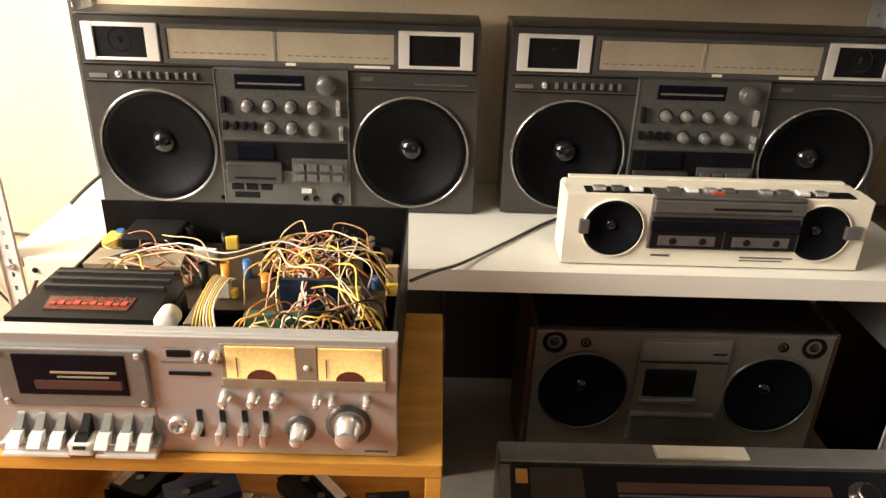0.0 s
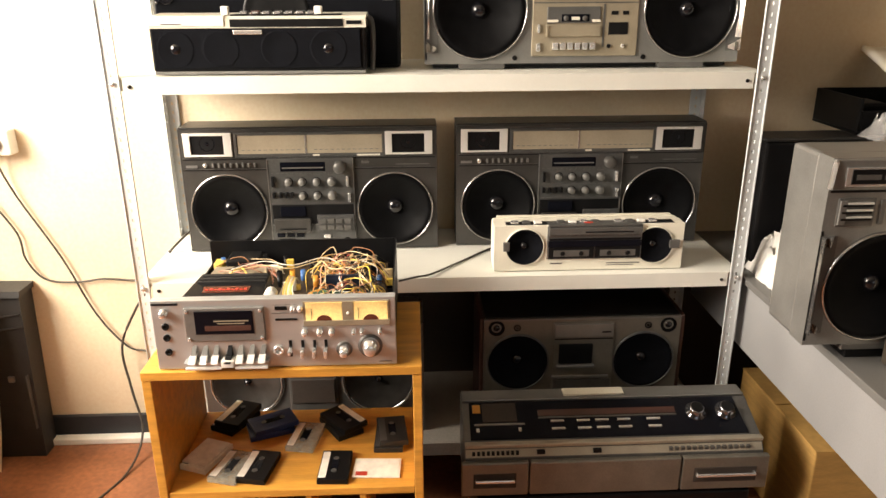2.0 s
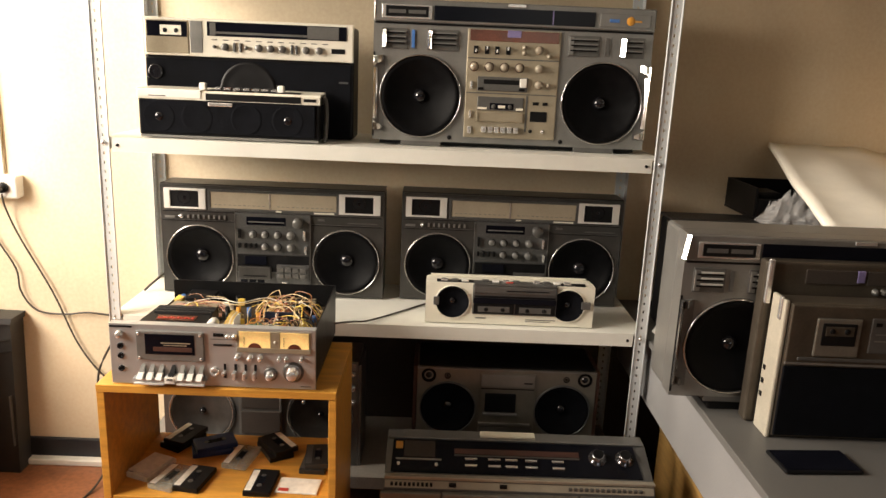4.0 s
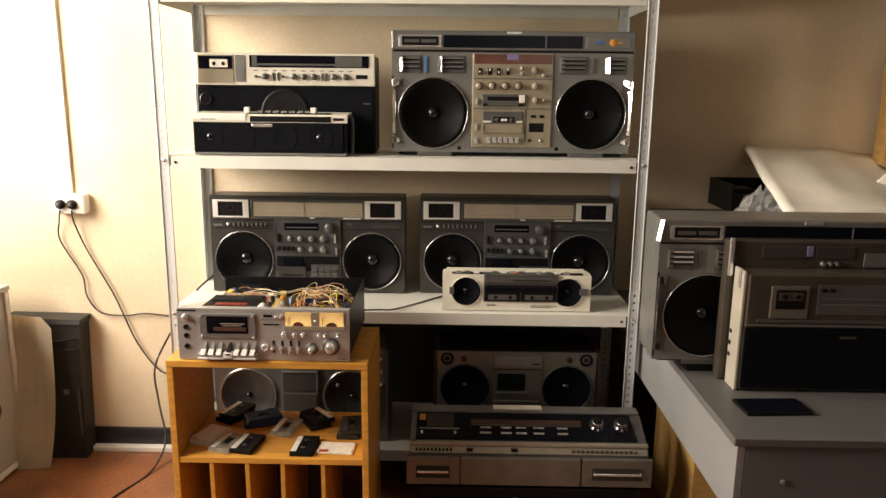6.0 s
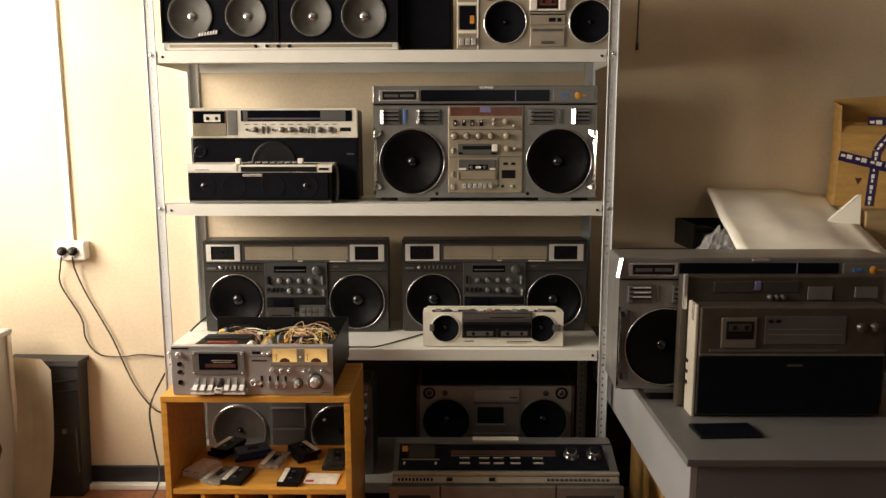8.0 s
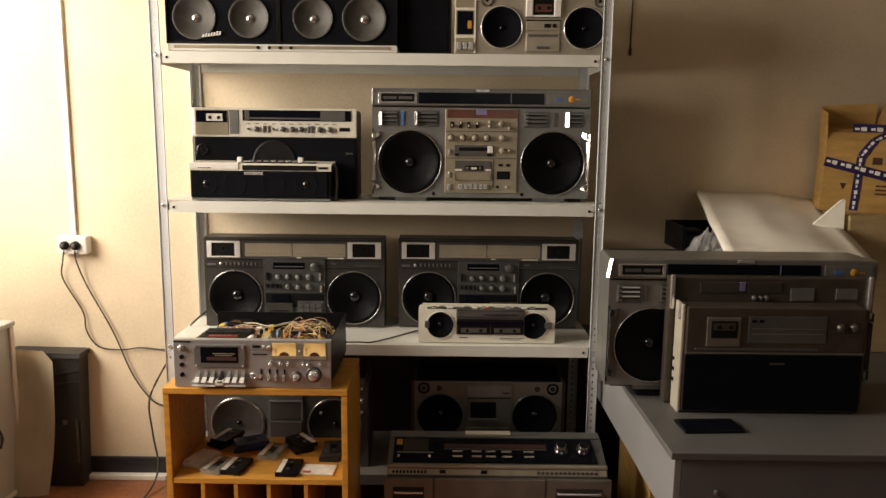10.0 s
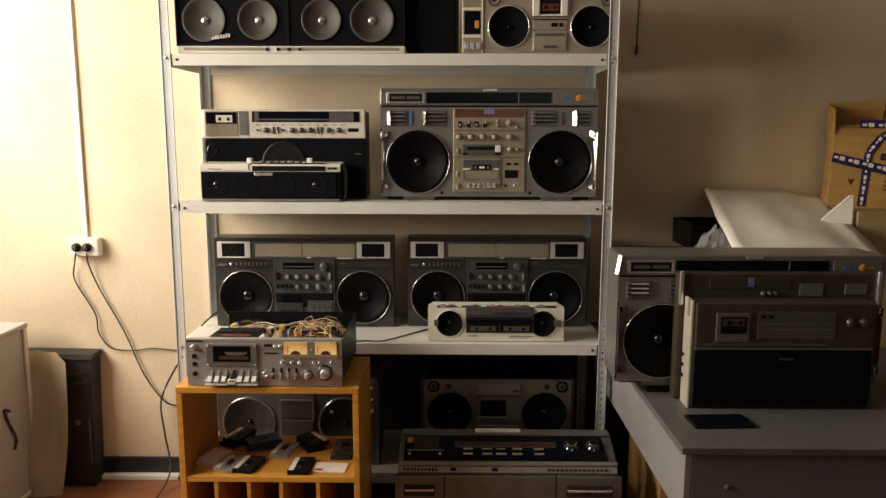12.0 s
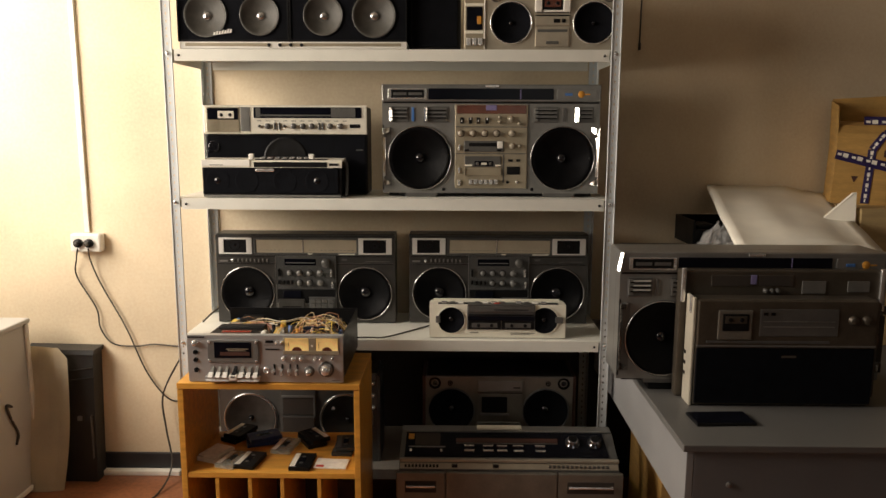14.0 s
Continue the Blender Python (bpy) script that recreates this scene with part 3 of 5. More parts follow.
    P(c, "print", SILVER, *[("b", 0.26 + 0.009 * i, 0.266 + 0.009 * i, -0.0068, -0.005, h * 0.125, h * 0.134) for i in range(6)])
    knob(o, 0.215, h * 0.055, 0.004, 0.004, BLACK, "screw")
    for x in (0.170 * w, 0.831 * w):
        driver(o, x, cz, r, RIM, depth=0.035, rimw=0.05, capr=0.22, proud=0.006)
    for x in (0.06, w - 0.10):
        P(o, "foot", BLACK, ("b", x, x + 0.04, 0.01, d - 0.01, -0.004, 0.001))
    return o


dark_boombox(pose(-0.296, 1.61, 0.694), "large charcoal boombox with two chrome-rimmed speakers")
dark_boombox(pose(0.426, 1.622, 0.694), "large charcoal boombox behind the ivory mini boombox")


def silver_boombox(m, label, shiny=True):
    w, h, d = 0.75, 0.372, 0.15
    o = thing("boombox", m, label, "boombox", "large silver boomboxes")
    r, cz = 0.112, h * 0.325
    housing(o, w, h, d, SILVER, [(0.173 * w, cz, r * 0.95), (0.833 * w, cz, r * 0.95)])
    tb = P(o, "dial_bar", SILVER, ("b", 0.0, w, -0.009, 0.002, h * 0.845, h * 0.998, 0.003))
    P(tb, "vu_frame", CHROME, ("b", 0.022, 0.155, -0.012, -0.008, h * 0.865, h * 0.96, 0.001))
    P(tb, "vu_meter", BLACK, ("b", 0.032, 0.145, -0.0135, -0.009, h * 0.878, h * 0.95, 0.001), label="dark twin level meter")
    PS(tb, "vu_scale", SILVERD, ("b", 0.04, 0.085, -0.0142, -0.012, h * 0.90, h * 0.925), ("b", 0.092, 0.138, -0.0142, -0.012, h * 0.90, h * 0.925))
    P(tb, "dial", DIALD, ("b", 0.160, 0.588, -0.0115, -0.006, h * 0.862, h * 0.962, 0.001), label="dark blue-grey tuning dial")
    P(tb, "pointer", VIOLET, ("b", 0.474, 0.477, -0.0125, -0.010, h * 0.865, h * 0.96))
    P(tb, "badge_plate", SILVER, ("b", 0.600, 0.735, -0.0115, -0.008, h * 0.868, h * 0.958, 0.001))
    P(tb, "badge", BLUE, ("b", 0.626, 0.652, -0.0128, -0.010, h * 0.898, h * 0.922, 0.001), label="small blue badge")
    PS(tb, "badge", ORANGE, ("l", 0.682, h * 0.911, [(0, -0.0128), (0.010, -0.0128), (0.012, -0.0110)], 20), ("b", 0.694, 0.712, -0.0124, -0.010, h * 0.905, h * 0.917, 0.001), label="small orange badge")
    P(tb, "name_plate", CHROME, ("b", 0.355, 0.402, -0.012, -0.008, h * 0.972, h * 0.994, 0.001))
    # Tabs that catch no window glint are coloured plain silver in place of chrome.
    for x0, x1, bright in ((0.022, 0.092, 1), (0.143, 0.228, 1), (0.522, 0.607, 0), (0.662, 0.728, 1)):
        sl = P(o, "vent", SILVERD, ("b", x0, x1, -0.003, 0.001, h * 0.655, h * 0.80, 0.001))
        if bright and shiny:
            P(sl, "mirror_tab", MIRROR, ("q", [(x0 + 0.002, -0.0025, h * 0.665), (x0 + 0.013, -0.0135, h * 0.665), (x0 + 0.015, -0.0025, h * 0.665)], [(x0 + 0.002, -0.0025, h * 0.79), (x0 + 0.013, -0.0135, h * 0.79), (x0 + 0.015, -0.0025, h * 0.79)]), label="slanted bright chrome tab")
        else:
            P(sl, "mirror_tab", SILVER, ("b", x0 + 0.002, x0 + 0.015, -0.007, -0.0025, h * 0.665, h * 0.79, 0.001), label="chrome tab in plain silver, without its glint")
        for i in range(3):
            P(sl, "slot", BLACK, ("b", x0 + 0.006, x1 - 0.008, -0.0088, -0.002, h * (0.69 + 0.035 * i), h * (0.69 + 0.035 * i) + 0.004))
            P(sl, "slat", SILVER if shiny else SATIN, ("b", x0 + 0.016, x1 - 0.006, -0.0078, -0.002, h * (0.69 + 0.035 * i) + 0.0042, h * (0.69 + 0.035 * i) + 0.0075))
    P(o, "strip", BLUE if shiny else SILVERD, ("b", 0.102, 0.111, -0.004, 0.0, h * 0.665, h * 0.79, 0.001), label="narrow light strip")
    P(o, "strip", SILVERD, ("b", 0.622, 0.633, -0.004, 0.0, h * 0.665, h * 0.79, 0.001))
    PS(o, "seam", BLACK, ("b", 0.004, w - 0.004, -0.0012, 0.001, h * 0.828, h * 0.842), ("b", 0.0, 0.005, -0.001, 0.0, 0.01, h * 0.63))
    c = P(o, "control_panel", CHAMP, ("b", 0.252, 0.502, -0.005, 0.002, h * 0.045, h * 0.818, 0.002))
    P(c, "display", DIALR, ("b", 0.258, 0.496, -0.0068, -0.003, h * 0.735, h * 0.812, 0.001))
    P(c, "indicator", VIOLET, ("b", 0.358, 0.394, -0.0085, -0.004, h * 0.765, h * 0.815, 0.001), label="violet indicator lens")
    for i, x in enumerate((0.275, 0.305, 0.332, 0.362)):
        P(c, "toggle", BLACK, ("b", x - 0.006, x + 0.006, -0.008, -0.004, h * 0.645, h * 0.70, 0.001))
        P(c, "lever", CHROME, ("b", x - 0.0025, x + 0.0025, -0.018, -0.007, h * (0.655 + 0.02 * (i % 2)), h * (0.655 + 0.02 * (i % 2)) + 0.009, 0.001))
        knob(c, 0.272 + 0.041 * i, h * 0.555, 0.0105, 0.022, WARMS)
        P(c, "knob_ring", SIDEW, ("l", 0.272 + 0.041 * i, h * 0.555, [(0.0128, -0.0045), (0.0128, -0.0058), (0.011, -0.0060)], 18))
    for x, zz, rr in ((0.405, 0.66, 0.006), (0.405, 0.70, 0.006), (0.445, 0.685, 0.011), (0.472, 0.645, 0.006), (0.448, 0.555, 0.0115), (0.450, 0.44, 0.011), (0.475, 0.44, 0.006)):
        knob(c, x, h * zz, rr, 0.018, WARMS)
    PS(c, "rule", SILVERD, ("b", 0.255, 0.499, -0.006, -0.004, h * 0.61, h * 0.618), ("b", 0.255, 0.499, -0.006, -0.004, h * 0.365, h * 0.372), ("b", 0.418, 0.423, -0.006, -0.004, h * 0.1, h * 0.36))
    sc = P(c, "slot_deck", SILVERD, ("b", 0.283, 0.420, -0.009, -0.003, h * 0.385, h * 0.487, 0.002))
    PS(sc, "slot", BLACK, ("b", 0.300, 0.400, -0.0102, -0.008, h * 0.435, h * 0.468, 0.001), ("b", 0.286, 0.300, -0.0102, -0.008, h * 0.392, h * 0.41), ("b", 0.396, 0.412, -0.0102, -0.008, h * 0.392, h * 0.41))
    P(sc, "eject_key", WHITE, ("b", 0.398, 0.417, -0.015, -0.008, h * 0.418, h * 0.482, 0.002), label="bright eject key")
    PS(c, "lever", CHROME, ("b", 0.264, 0.270, -0.013, -0.004, h * 0.40, h * 0.45, 0.001), ("b", 0.262, 0.272, -0.011, -0.004, h * 0.075, h * 0.125, 0.001), ("b", 0.264, 0.270, -0.011, -0.004, h * 0.19, h * 0.24, 0.001))
    cd = P(c, "cassette_door", SILVERD, ("b", 0.286, 0.412, -0.008, -0.003, h * 0.245, h * 0.345, 0.002))
    P(cd, "cassette_window", DIALD, ("b", 0.320, 0.385, -0.0092, -0.007, h * 0.255, h * 0.30, 0.001))
    for xa, xb, za, zb in ((0.343, 0.362, 0.265, 0.285), (0.287, 0.312, 0.252, 0.268), (0.392, 0.411, 0.252, 0.268)):
        P(cd, "clip", IVORY, ("b", xa, xb, -0.0100, -0.008, h * za, h * zb))
    for x in (0.330, 0.375):
        P(cd, "reel", SILVERD, ("c", x, h * 0.276, 0.006, -0.0104, -0.0088))
    P(c, "tray", CHAMP, ("b", 0.284, 0.413, -0.011, -0.004, h * 0.165, h * 0.235, 0.002), ("b", 0.284, 0.289, -0.014, -0.004, h * 0.165, h * 0.235, 0.001))
    for i in range(6):
        P(c, "piano_key", CHROME, ("b", 0.300 + 0.0175 * i, 0.314 + 0.0175 * i, -0.016, -0.004, h * 0.085, h * 0.13, 0.002))
    PS(c, "counter", BLACK, ("b", 0.432, 0.478, -0.0065, -0.004, h * 0.175, h * 0.25, 0.001), ("b", 0.437, 0.453, -0.0065, -0.004, h * 0.295, h * 0.318), ("b", 0.464, 0.478, -0.0065, -0.004, h * 0.295, h * 0.318))
    P(c, "jack", BLACK, ("c", 0.435, h * 0.105, 0.005, -0.0075, -0.004))
    knob(c, 0.468, h * 0.105, 0.006, 0.009)
    for x in (0.173 * w, 0.833 * w):
        driver(o, x, cz, r, RIM, depth=0.035, rimw=0.04, capr=0.17, proud=0.006)
    for s, xe in ((1, 0.002), (-1, w - 0.002)):
        # a bright upright with two inward hooks, each a row of slanted facets
        def facet(k, wd):
            xo, xi = xe + s * k * wd, xe + s * (k + 0.9) * wd
            return lambda z, e=0.0: [(xo, -0.003 - 0.95 * wd, z), (xi, -0.003, z + e), (xo, -0.001, z)]
        f, f1, f2 = facet(0, 0.011), facet(0, 0.013), facet(1, 0.013)
        P(o, "speaker_guard", MIRROR if shiny or s < 0 else RIM, ("q", f(h * 0.155), f(h * 0.52)), ("q", f1(h * 0.075), f1(h * 0.15, -0.012)), ("q", f2(h * 0.075, 0.004), f2(h * 0.125, -0.008)),
          ("q", f1(h * 0.525, 0.012), f1(h * 0.60)), ("q", f2(h * 0.55, 0.008), f2(h * 0.60, 0.004)), label="slanted chrome speaker guard")
        P(o, "guard_base", SILVERD, ("b", min(xe, xe + s * 0.030), max(xe, xe + s * 0.030), -0.0022, 0.0005, h * 0.07, h * 0.605))
    for x in (0.213, 0.521):
        P(o, "screw", BLACK, ("c", x, h * 0.035, 0.006, -0.002, 0.001))
    k = 0.0 if shiny else 0.012
    P(o, "corner_guard", MIRROR, ("q", [(-0.001 - k, -0.004 - k, h * 0.86), (0.0055 - k, -0.0105 - k, h * 0.86), (0.006, 0.004, h * 0.86)], [(-0.001, -0.004, h * 0.995), (0.0055, -0.0105, h * 0.995), (0.006, 0.004, h * 0.995)]), label="bright chrome corner guard")
    for x in (0.08, w - 0.19):
        P(o, "foot", SILVERD, ("b", x, x + 0.11, 0.0, d - 0.01, -0.013, 0.001, 0.002))
    P(o, "base_pad", BLACK, ("b", 0.02, w - 0.02, 0.02, d - 0.02, -0.010, 0.001))
    return o


silver_boombox(pose(0.343, 1.482, 1.197), "large silver boombox with champagne controls and chrome guards")
silver_boombox(pose(1.064, 0.955, 0.706), "large silver boombox standing on the desk behind other players", False)

# ivory mini boombox
o = thing("mini_boombox", pose(0.509, 1.417, 0.693), "small ivory boombox with two round black speakers", "boombox")
w, h, d = 0.477, 0.118, 0.080
housing(o, w, h, d, IVORY, [(0.076, 0.063, 0.047), (w - 0.074, 0.063, 0.047)], 0.006)
for x in (0.076, w - 0.074):
    driver(o, x, 0.063, 0.049, IVORY, CLOTH, CAP, 0.02, 0.05, 0.2, 0.003)
P(o, "speaker_tab", SILVERD, ("b", 0.022, 0.038, -0.008, 0.0, 0.054, 0.078, 0.002))
P(o, "speaker_tab", SILVERD, ("b", w - 0.036, w - 0.010, -0.008, 0.0, 0.055, 0.077, 0.002))
c = P(o, "tape_panel", SILVERD, ("b", 0.132, 0.370, -0.005, 0.002, 0.030, 0.117, 0.002), label="grey tape panel")
P(c, "dial", SILVERD, ("b", 0.134, 0.368, -0.012, -0.004, 0.095, 0.1155, 0.002))
PS(c, "slot", BLACK, ("b", 0.225, 0.345, -0.0132, -0.011, 0.102, 0.105), ("b", 0.137, 0.366, -0.0062, -0.004, 0.080, 0.086))
P(c, "band", DIALD, ("b", 0.134, 0.368, -0.009, -0.004, 0.064, 0.079, 0.001))
for i in range(2):
    x = 0.136 + 0.117 * i
    dk = P(c, "cassette_window", BLACK, ("b", x, x + 0.114, -0.007, -0.004, 0.033, 0.063, 0.001))
    P(dk, "cassette", SILVERD, ("b", x + 0.012, x + 0.102, -0.0078, -0.006, 0.038, 0.055, 0.001))
    for xr in (0.035, 0.082):
        P(dk, "reel", BLACK, ("c", x + xr, 0.046, 0.006, -0.009, -0.007))
P(o, "name_plate", SILVERD, ("b", 0.142, 0.172, -0.0015, 0.001, 0.0165, 0.0195))
P(o, "print", SILVERD, ("b", 0.285, 0.37, -0.001, 0.001, 0.016, 0.018), ("b", 0.285, 0.355, -0.001, 0.001, 0.011, 0.0125))
P(o, "top_recess", BLACK, ("b", 0.030, w - 0.025, 0.008, 0.034, h - 0.002, h + 0.0015))
P(o, "top_panel", SILVERD, ("b", 0.134, 0.368, -0.010, 0.030, h - 0.001, h + 0.003, 0.001))
for i in range(14):
    if i % 5 != 3:
        P(o, "top_key", (CHROME, SILVERD, WHITE)[i % 3], ("b", 0.042 + 0.029 * i, 0.062 + 0.029 * i, 0.012, 0.028, h, h + 0.007, 0.002))
P(o, "record_key", RED, ("b", 0.226, 0.246, 0.007, 0.0115, h, h + 0.006, 0.001), label="red record key")
P(o, "handle", IVORY, ("b", 0.012, w - 0.012, 0.070, 0.084, h, h + 0.004, 0.002))

# radio cassette recorders on the third shelf
o = thing("radio_recorder", pose(-0.289, 1.525, 1.186), "wide radio cassette recorder with silver top and black grille", "radio")
w, h, d = 0.575, 0.312, 0.13
P(o, "body", BLACK, ("b", 0, w, 0.003, d, 0, h - 0.004, 0.008))
P(o, "grille", CLOTH, ("b", 0.006, w - 0.006, -0.003, 0.004, 0.008, 0.205, 0.003), label="black speaker grille")
P(o, "woofer_ring", BLACK, ("l", 0.285, 0.125, [(0.078, -0.003), (0.077, -0.0052), (0.070, -0.0052), (0.064, -0.0036), (0.050, -0.0050), (0.030, -0.0038), (0, -0.0038)], 40))
P(o, "tweeter", CAP, ("l", 0.032, 0.168, [(0.020, -0.003), (0.020, -0.0055), (0.017, -0.0055), (0.012, -0.0035), (0.006, -0.0045), (0, -0.005)], 20), ("c", 0.012, 0.152, 0.004, -0.007, -0.002))
P(o, "badge", DARK2, ("b", 0.535, 0.560, -0.0045, -0.002, 0.155, 0.160))
f = P(o, "face_plate", PALE, ("b", 0.0, w, -0.010, 0.004, 0.212, h, 0.003), label="pale silver face plate")
P(f, "cassette_door", CHAMP, ("b", 0.010, 0.128, -0.013, -0.008, 0.219, 0.305, 0.002))
P(f, "cassette_window", DIALD, ("b", 0.016, 0.124, -0.0145, -0.012, 0.262, 0.302, 0.001))
cs = P(f, "cassette", PAPER, ("b", 0.052, 0.110, -0.0152, -0.013, 0.266, 0.292, 0.002), label="pale cassette behind the window")
for x in (0.066, 0.096):
    P(cs, "reel", BLACK, ("c", x, 0.278, 0.006, -0.0168, -0.0148))
P(f, "key_column", SILVER, ("b", 0.132, 0.165, -0.012, -0.008, 0.222, 0.305, 0.001), ("b", 0.140, 0.158, -0.014, -0.010, 0.248, 0.254), ("b", 0.140, 0.158, -0.014, -0.010, 0.232, 0.238))
P(f, "dial", DIALD, ("b", 0.178, 0.556, -0.0125, -0.008, 0.268, 0.305, 0.001))
PS(f, "dial_scale", SILVERD, ("b", 0.20, 0.45, -0.0132, -0.011, 0.274, 0.280), ("b", 0.450, 0.535, -0.0135, -0.011, 0.270, 0.303), ("b", 0.186, 0.202, -0.0135, -0.011, 0.270, 0.303))
for i, x in enumerate((0.198, 0.226, 0.252, 0.268, 0.284, 0.318, 0.350, 0.382, 0.408, 0.420, 0.446, 0.482)):
    if i in (2, 3, 8, 9):
        P(f, "switch", DARK2, ("b", x - 0.003, x + 0.003, -0.016, -0.009, 0.228, 0.252, 0.001))
    else:
        knob(f, x, 0.240, 0.005 if i in (0, 4) else 0.0115, 0.022, SILVERD)
P(f, "print", BLACK, ("b", 0.515, 0.552, -0.0108, -0.009, 0.234, 0.247), *[("b", 0.19 + 0.03 * i, 0.205 + 0.03 * i, -0.0106, -0.009, 0.257, 0.259) for i in range(11)])

o = thing("radio_recorder", pose(-0.269, 1.415, 1.186), "low black radio cassette recorder with a silver control top", "radio")
w, h, d = 0.48, 0.145, 0.095
P(o, "body", BLACK, ("b", 0, w, 0.0, d, 0.006, 0.118, 0.005))
P(o, "grille", CLOTH, ("b", 0.005, w - 0.012, -0.004, 0.002, 0.012, 0.098, 0.003), label="black cloth speaker grille")
P(o, "base_strip", SILVER, ("b", 0.004, w - 0.004, -0.003, 0.01, 0.0, 0.0065, 0.001))
for x in (0.055, 0.155, 0.285, 0.395):
    P(o, "cone", CLOTH, ("l", x, 0.055, [(0.042, -0.0036), (0.041, -0.0045), (0.037, -0.0045), (0.035, -0.0041), (0, -0.0041)], 30))
for x in (0.055, 0.395):
    P(o, "dust_cap", CAP, ("l", x, 0.055, [(0.011, -0.0040), (0.008, -0.0062), (0, -0.0072)], 18), label="glossy tweeter dome")
P(o, "name_plate", CHROME, ("b", 0.185, 0.250, -0.007, -0.003, 0.086, 0.096, 0.002))
P(o, "control_top", PALE, ("p", 0.0, w, [(-0.004, 0.100), (-0.004, 0.119), (0.004, 0.125), (d, 0.130), (d, 0.100)]), label="silver control top")
P(o, "key_bed", BLACK, ("b", 0.180, 0.425, 0.006, 0.055, 0.1255, 0.1285), ("b", 0.180, 0.430, -0.0055, -0.003, 0.102, 0.119))
P(o, "lid", WHITE, ("b", 0.0, 0.168, -0.0065, 0.06, 0.104, 0.1265, 0.002), label="bright cassette lid")
for i in range(7):
    pk = P(o, "piano_key", SIDEW if i == 1 else DARK2, ("b", 0.20 + 0.025 * i, 0.219 + 0.025 * i, 0.010, 0.030, 0.127, 0.136, 0.002))
    P(pk, "key_tip", CHROME, ("b", 0.203 + 0.025 * i, 0.216 + 0.025 * i, 0.0085, 0.0098, 0.130, 0.1345))
for x in (0.168, 0.374):
    P(o, "lever", WHITE, ("b", x - 0.009, x + 0.009, 0.008, 0.022, 0.127, 0.146, 0.003), label="white slide lever")
P(o, "print", BLACK, ("b", 0.437, 0.470, -0.0052, -0.003, 0.107, 0.115), ("b", 0.03, 0.075, -0.0075, -0.006, 0.108, 0.110))
P(o, "side_strap", DARK2, ("t", bend([(w + 0.002, 0.02, 0.122), (w + 0.012, 0.02, 0.11), (w + 0.014, 0.02, 0.06), (w + 0.010, 0.02, 0.004)]), 0.006, 8))

# top shelf
bs = thing("stereo_base", pose(-0.32, 1.405, 1.678), "flat silver stereo unit under two loudspeakers", "stereo")
P(bs, "body", SATIN, ("b", 0, 0.755, 0.0, 0.20, 0.0, 0.023, 0.003))
PS(bs, "front_rail", CHAMP, ("b", 0.02, 0.30, -0.002, 0.002, 0.008, 0.018, 0.001), ("b", 0.33, 0.735, -0.002, 0.002, 0.008, 0.018, 0.001))
for i in range(4):
    P(bs, "jack", BLACK, ("c", 0.298 + 0.036 * i, 0.012, 0.0055, -0.005, 0.001))


def loudspeaker(m, w, xs, label):
    o = thing("loudspeaker", m, label, "loudspeaker", "loudspeakers on the top shelf")
    housing(o, w, 0.21, 0.16, CLOTH, [(x, 0.084, r * 0.92) for x, r in xs], 0.005)
    P(o, "frame", BLACK, ("b", 0.0, w, -0.004, 0.001, 0.0, 0.006), ("b", 0.0, 0.005, -0.004, 0.001, 0.006, 0.21), ("b", w - 0.005, w, -0.004, 0.001, 0.006, 0.21))
    for x, r in xs:
        sp = driver(o, x, 0.084, r, CLOTH, PALECONE, CAPS, 0.03, 0.06, 0.22, 0.002)
        P(sp, "basket_ring", SILVERD, ("l", x, 0.084, [(r * 0.90, -0.0042), (r * 0.915, -0.0050), (r * 0.93, -0.0042)], 40))
    return o


sp = loudspeaker(pose(-0.324, 1.41, 1.7015), 0.368, ((0.093, 0.076), (0.272, 0.070)), "black loudspeaker with two grey cones and silver caps")
bd = P(sp, "badge", SATIN, *[("q", [(0.118 + 0.009 * k, -0.006, 0.020 + 0.0012 * k), (0.124 + 0.009 * k, -0.006, 0.020 + 0.0012 * k), (0.126 + 0.009 * k, -0.006, 0.029 + 0.0016 * k + 0.003 * (k % 2)), (0.121 + 0.009 * k, -0.006, 0.029 + 0.0016 * k)], [(0.118 + 0.009 * k, -0.002, 0.020 + 0.0012 * k), (0.124 + 0.009 * k, -0.002, 0.020 + 0.0012 * k), (0.126 + 0.009 * k, -0.002, 0.029 + 0.0016 * k + 0.003 * (k % 2)), (0.121 + 0.009 * k, -0.002, 0.029 + 0.0016 * k)]) for k in range(7)], label="silver script badge")
bd["kind"] = "stuff"
loudspeaker(pose(0.046, 1.41, 1.7015), 0.388, ((0.112, 0.070), (0.280, 0.077)), "black loudspeaker with two grey cones and a bright ring")
sb = thing("black_cabinet_speaker", pose(0.440, 1.44, 1.6765), "plain black loudspeaker cabinet", "loudspeaker")
P(sb, "body", BLACK, ("b", 0, 0.172, 0, 0.22, 0, 0.30, 0.006))
P(sb, "grille", CLOTH, ("b", 0.01, 0.162, -0.006, 0.001, 0.012, 0.288, 0.003))

o = thing("cassette_player", pose(0.622, 1.40, 1.6765), "narrow upright silver cassette player", "cassette player")
P(o, "body", CHAMP, ("b", 0, 0.068, 0, 0.12, 0, 0.26, 0.004))
P(o, "cassette_window", DIALD, ("b", 0.008, 0.060, -0.003, 0.001, 0.062, 0.135, 0.002))
P(o, "tape", ORANGE, ("b", 0.042, 0.056, -0.004, -0.002, 0.080, 0.105, 0.002), label="orange tape spool")
P(o, "sill", IVORY, ("b", 0.004, 0.064, -0.003, 0.0, 0.050, 0.060, 0.001))
P(o, "head_rail", IVORY, ("b", 0.004, 0.064, -0.003, 0.0, 0.137, 0.146, 0.001))
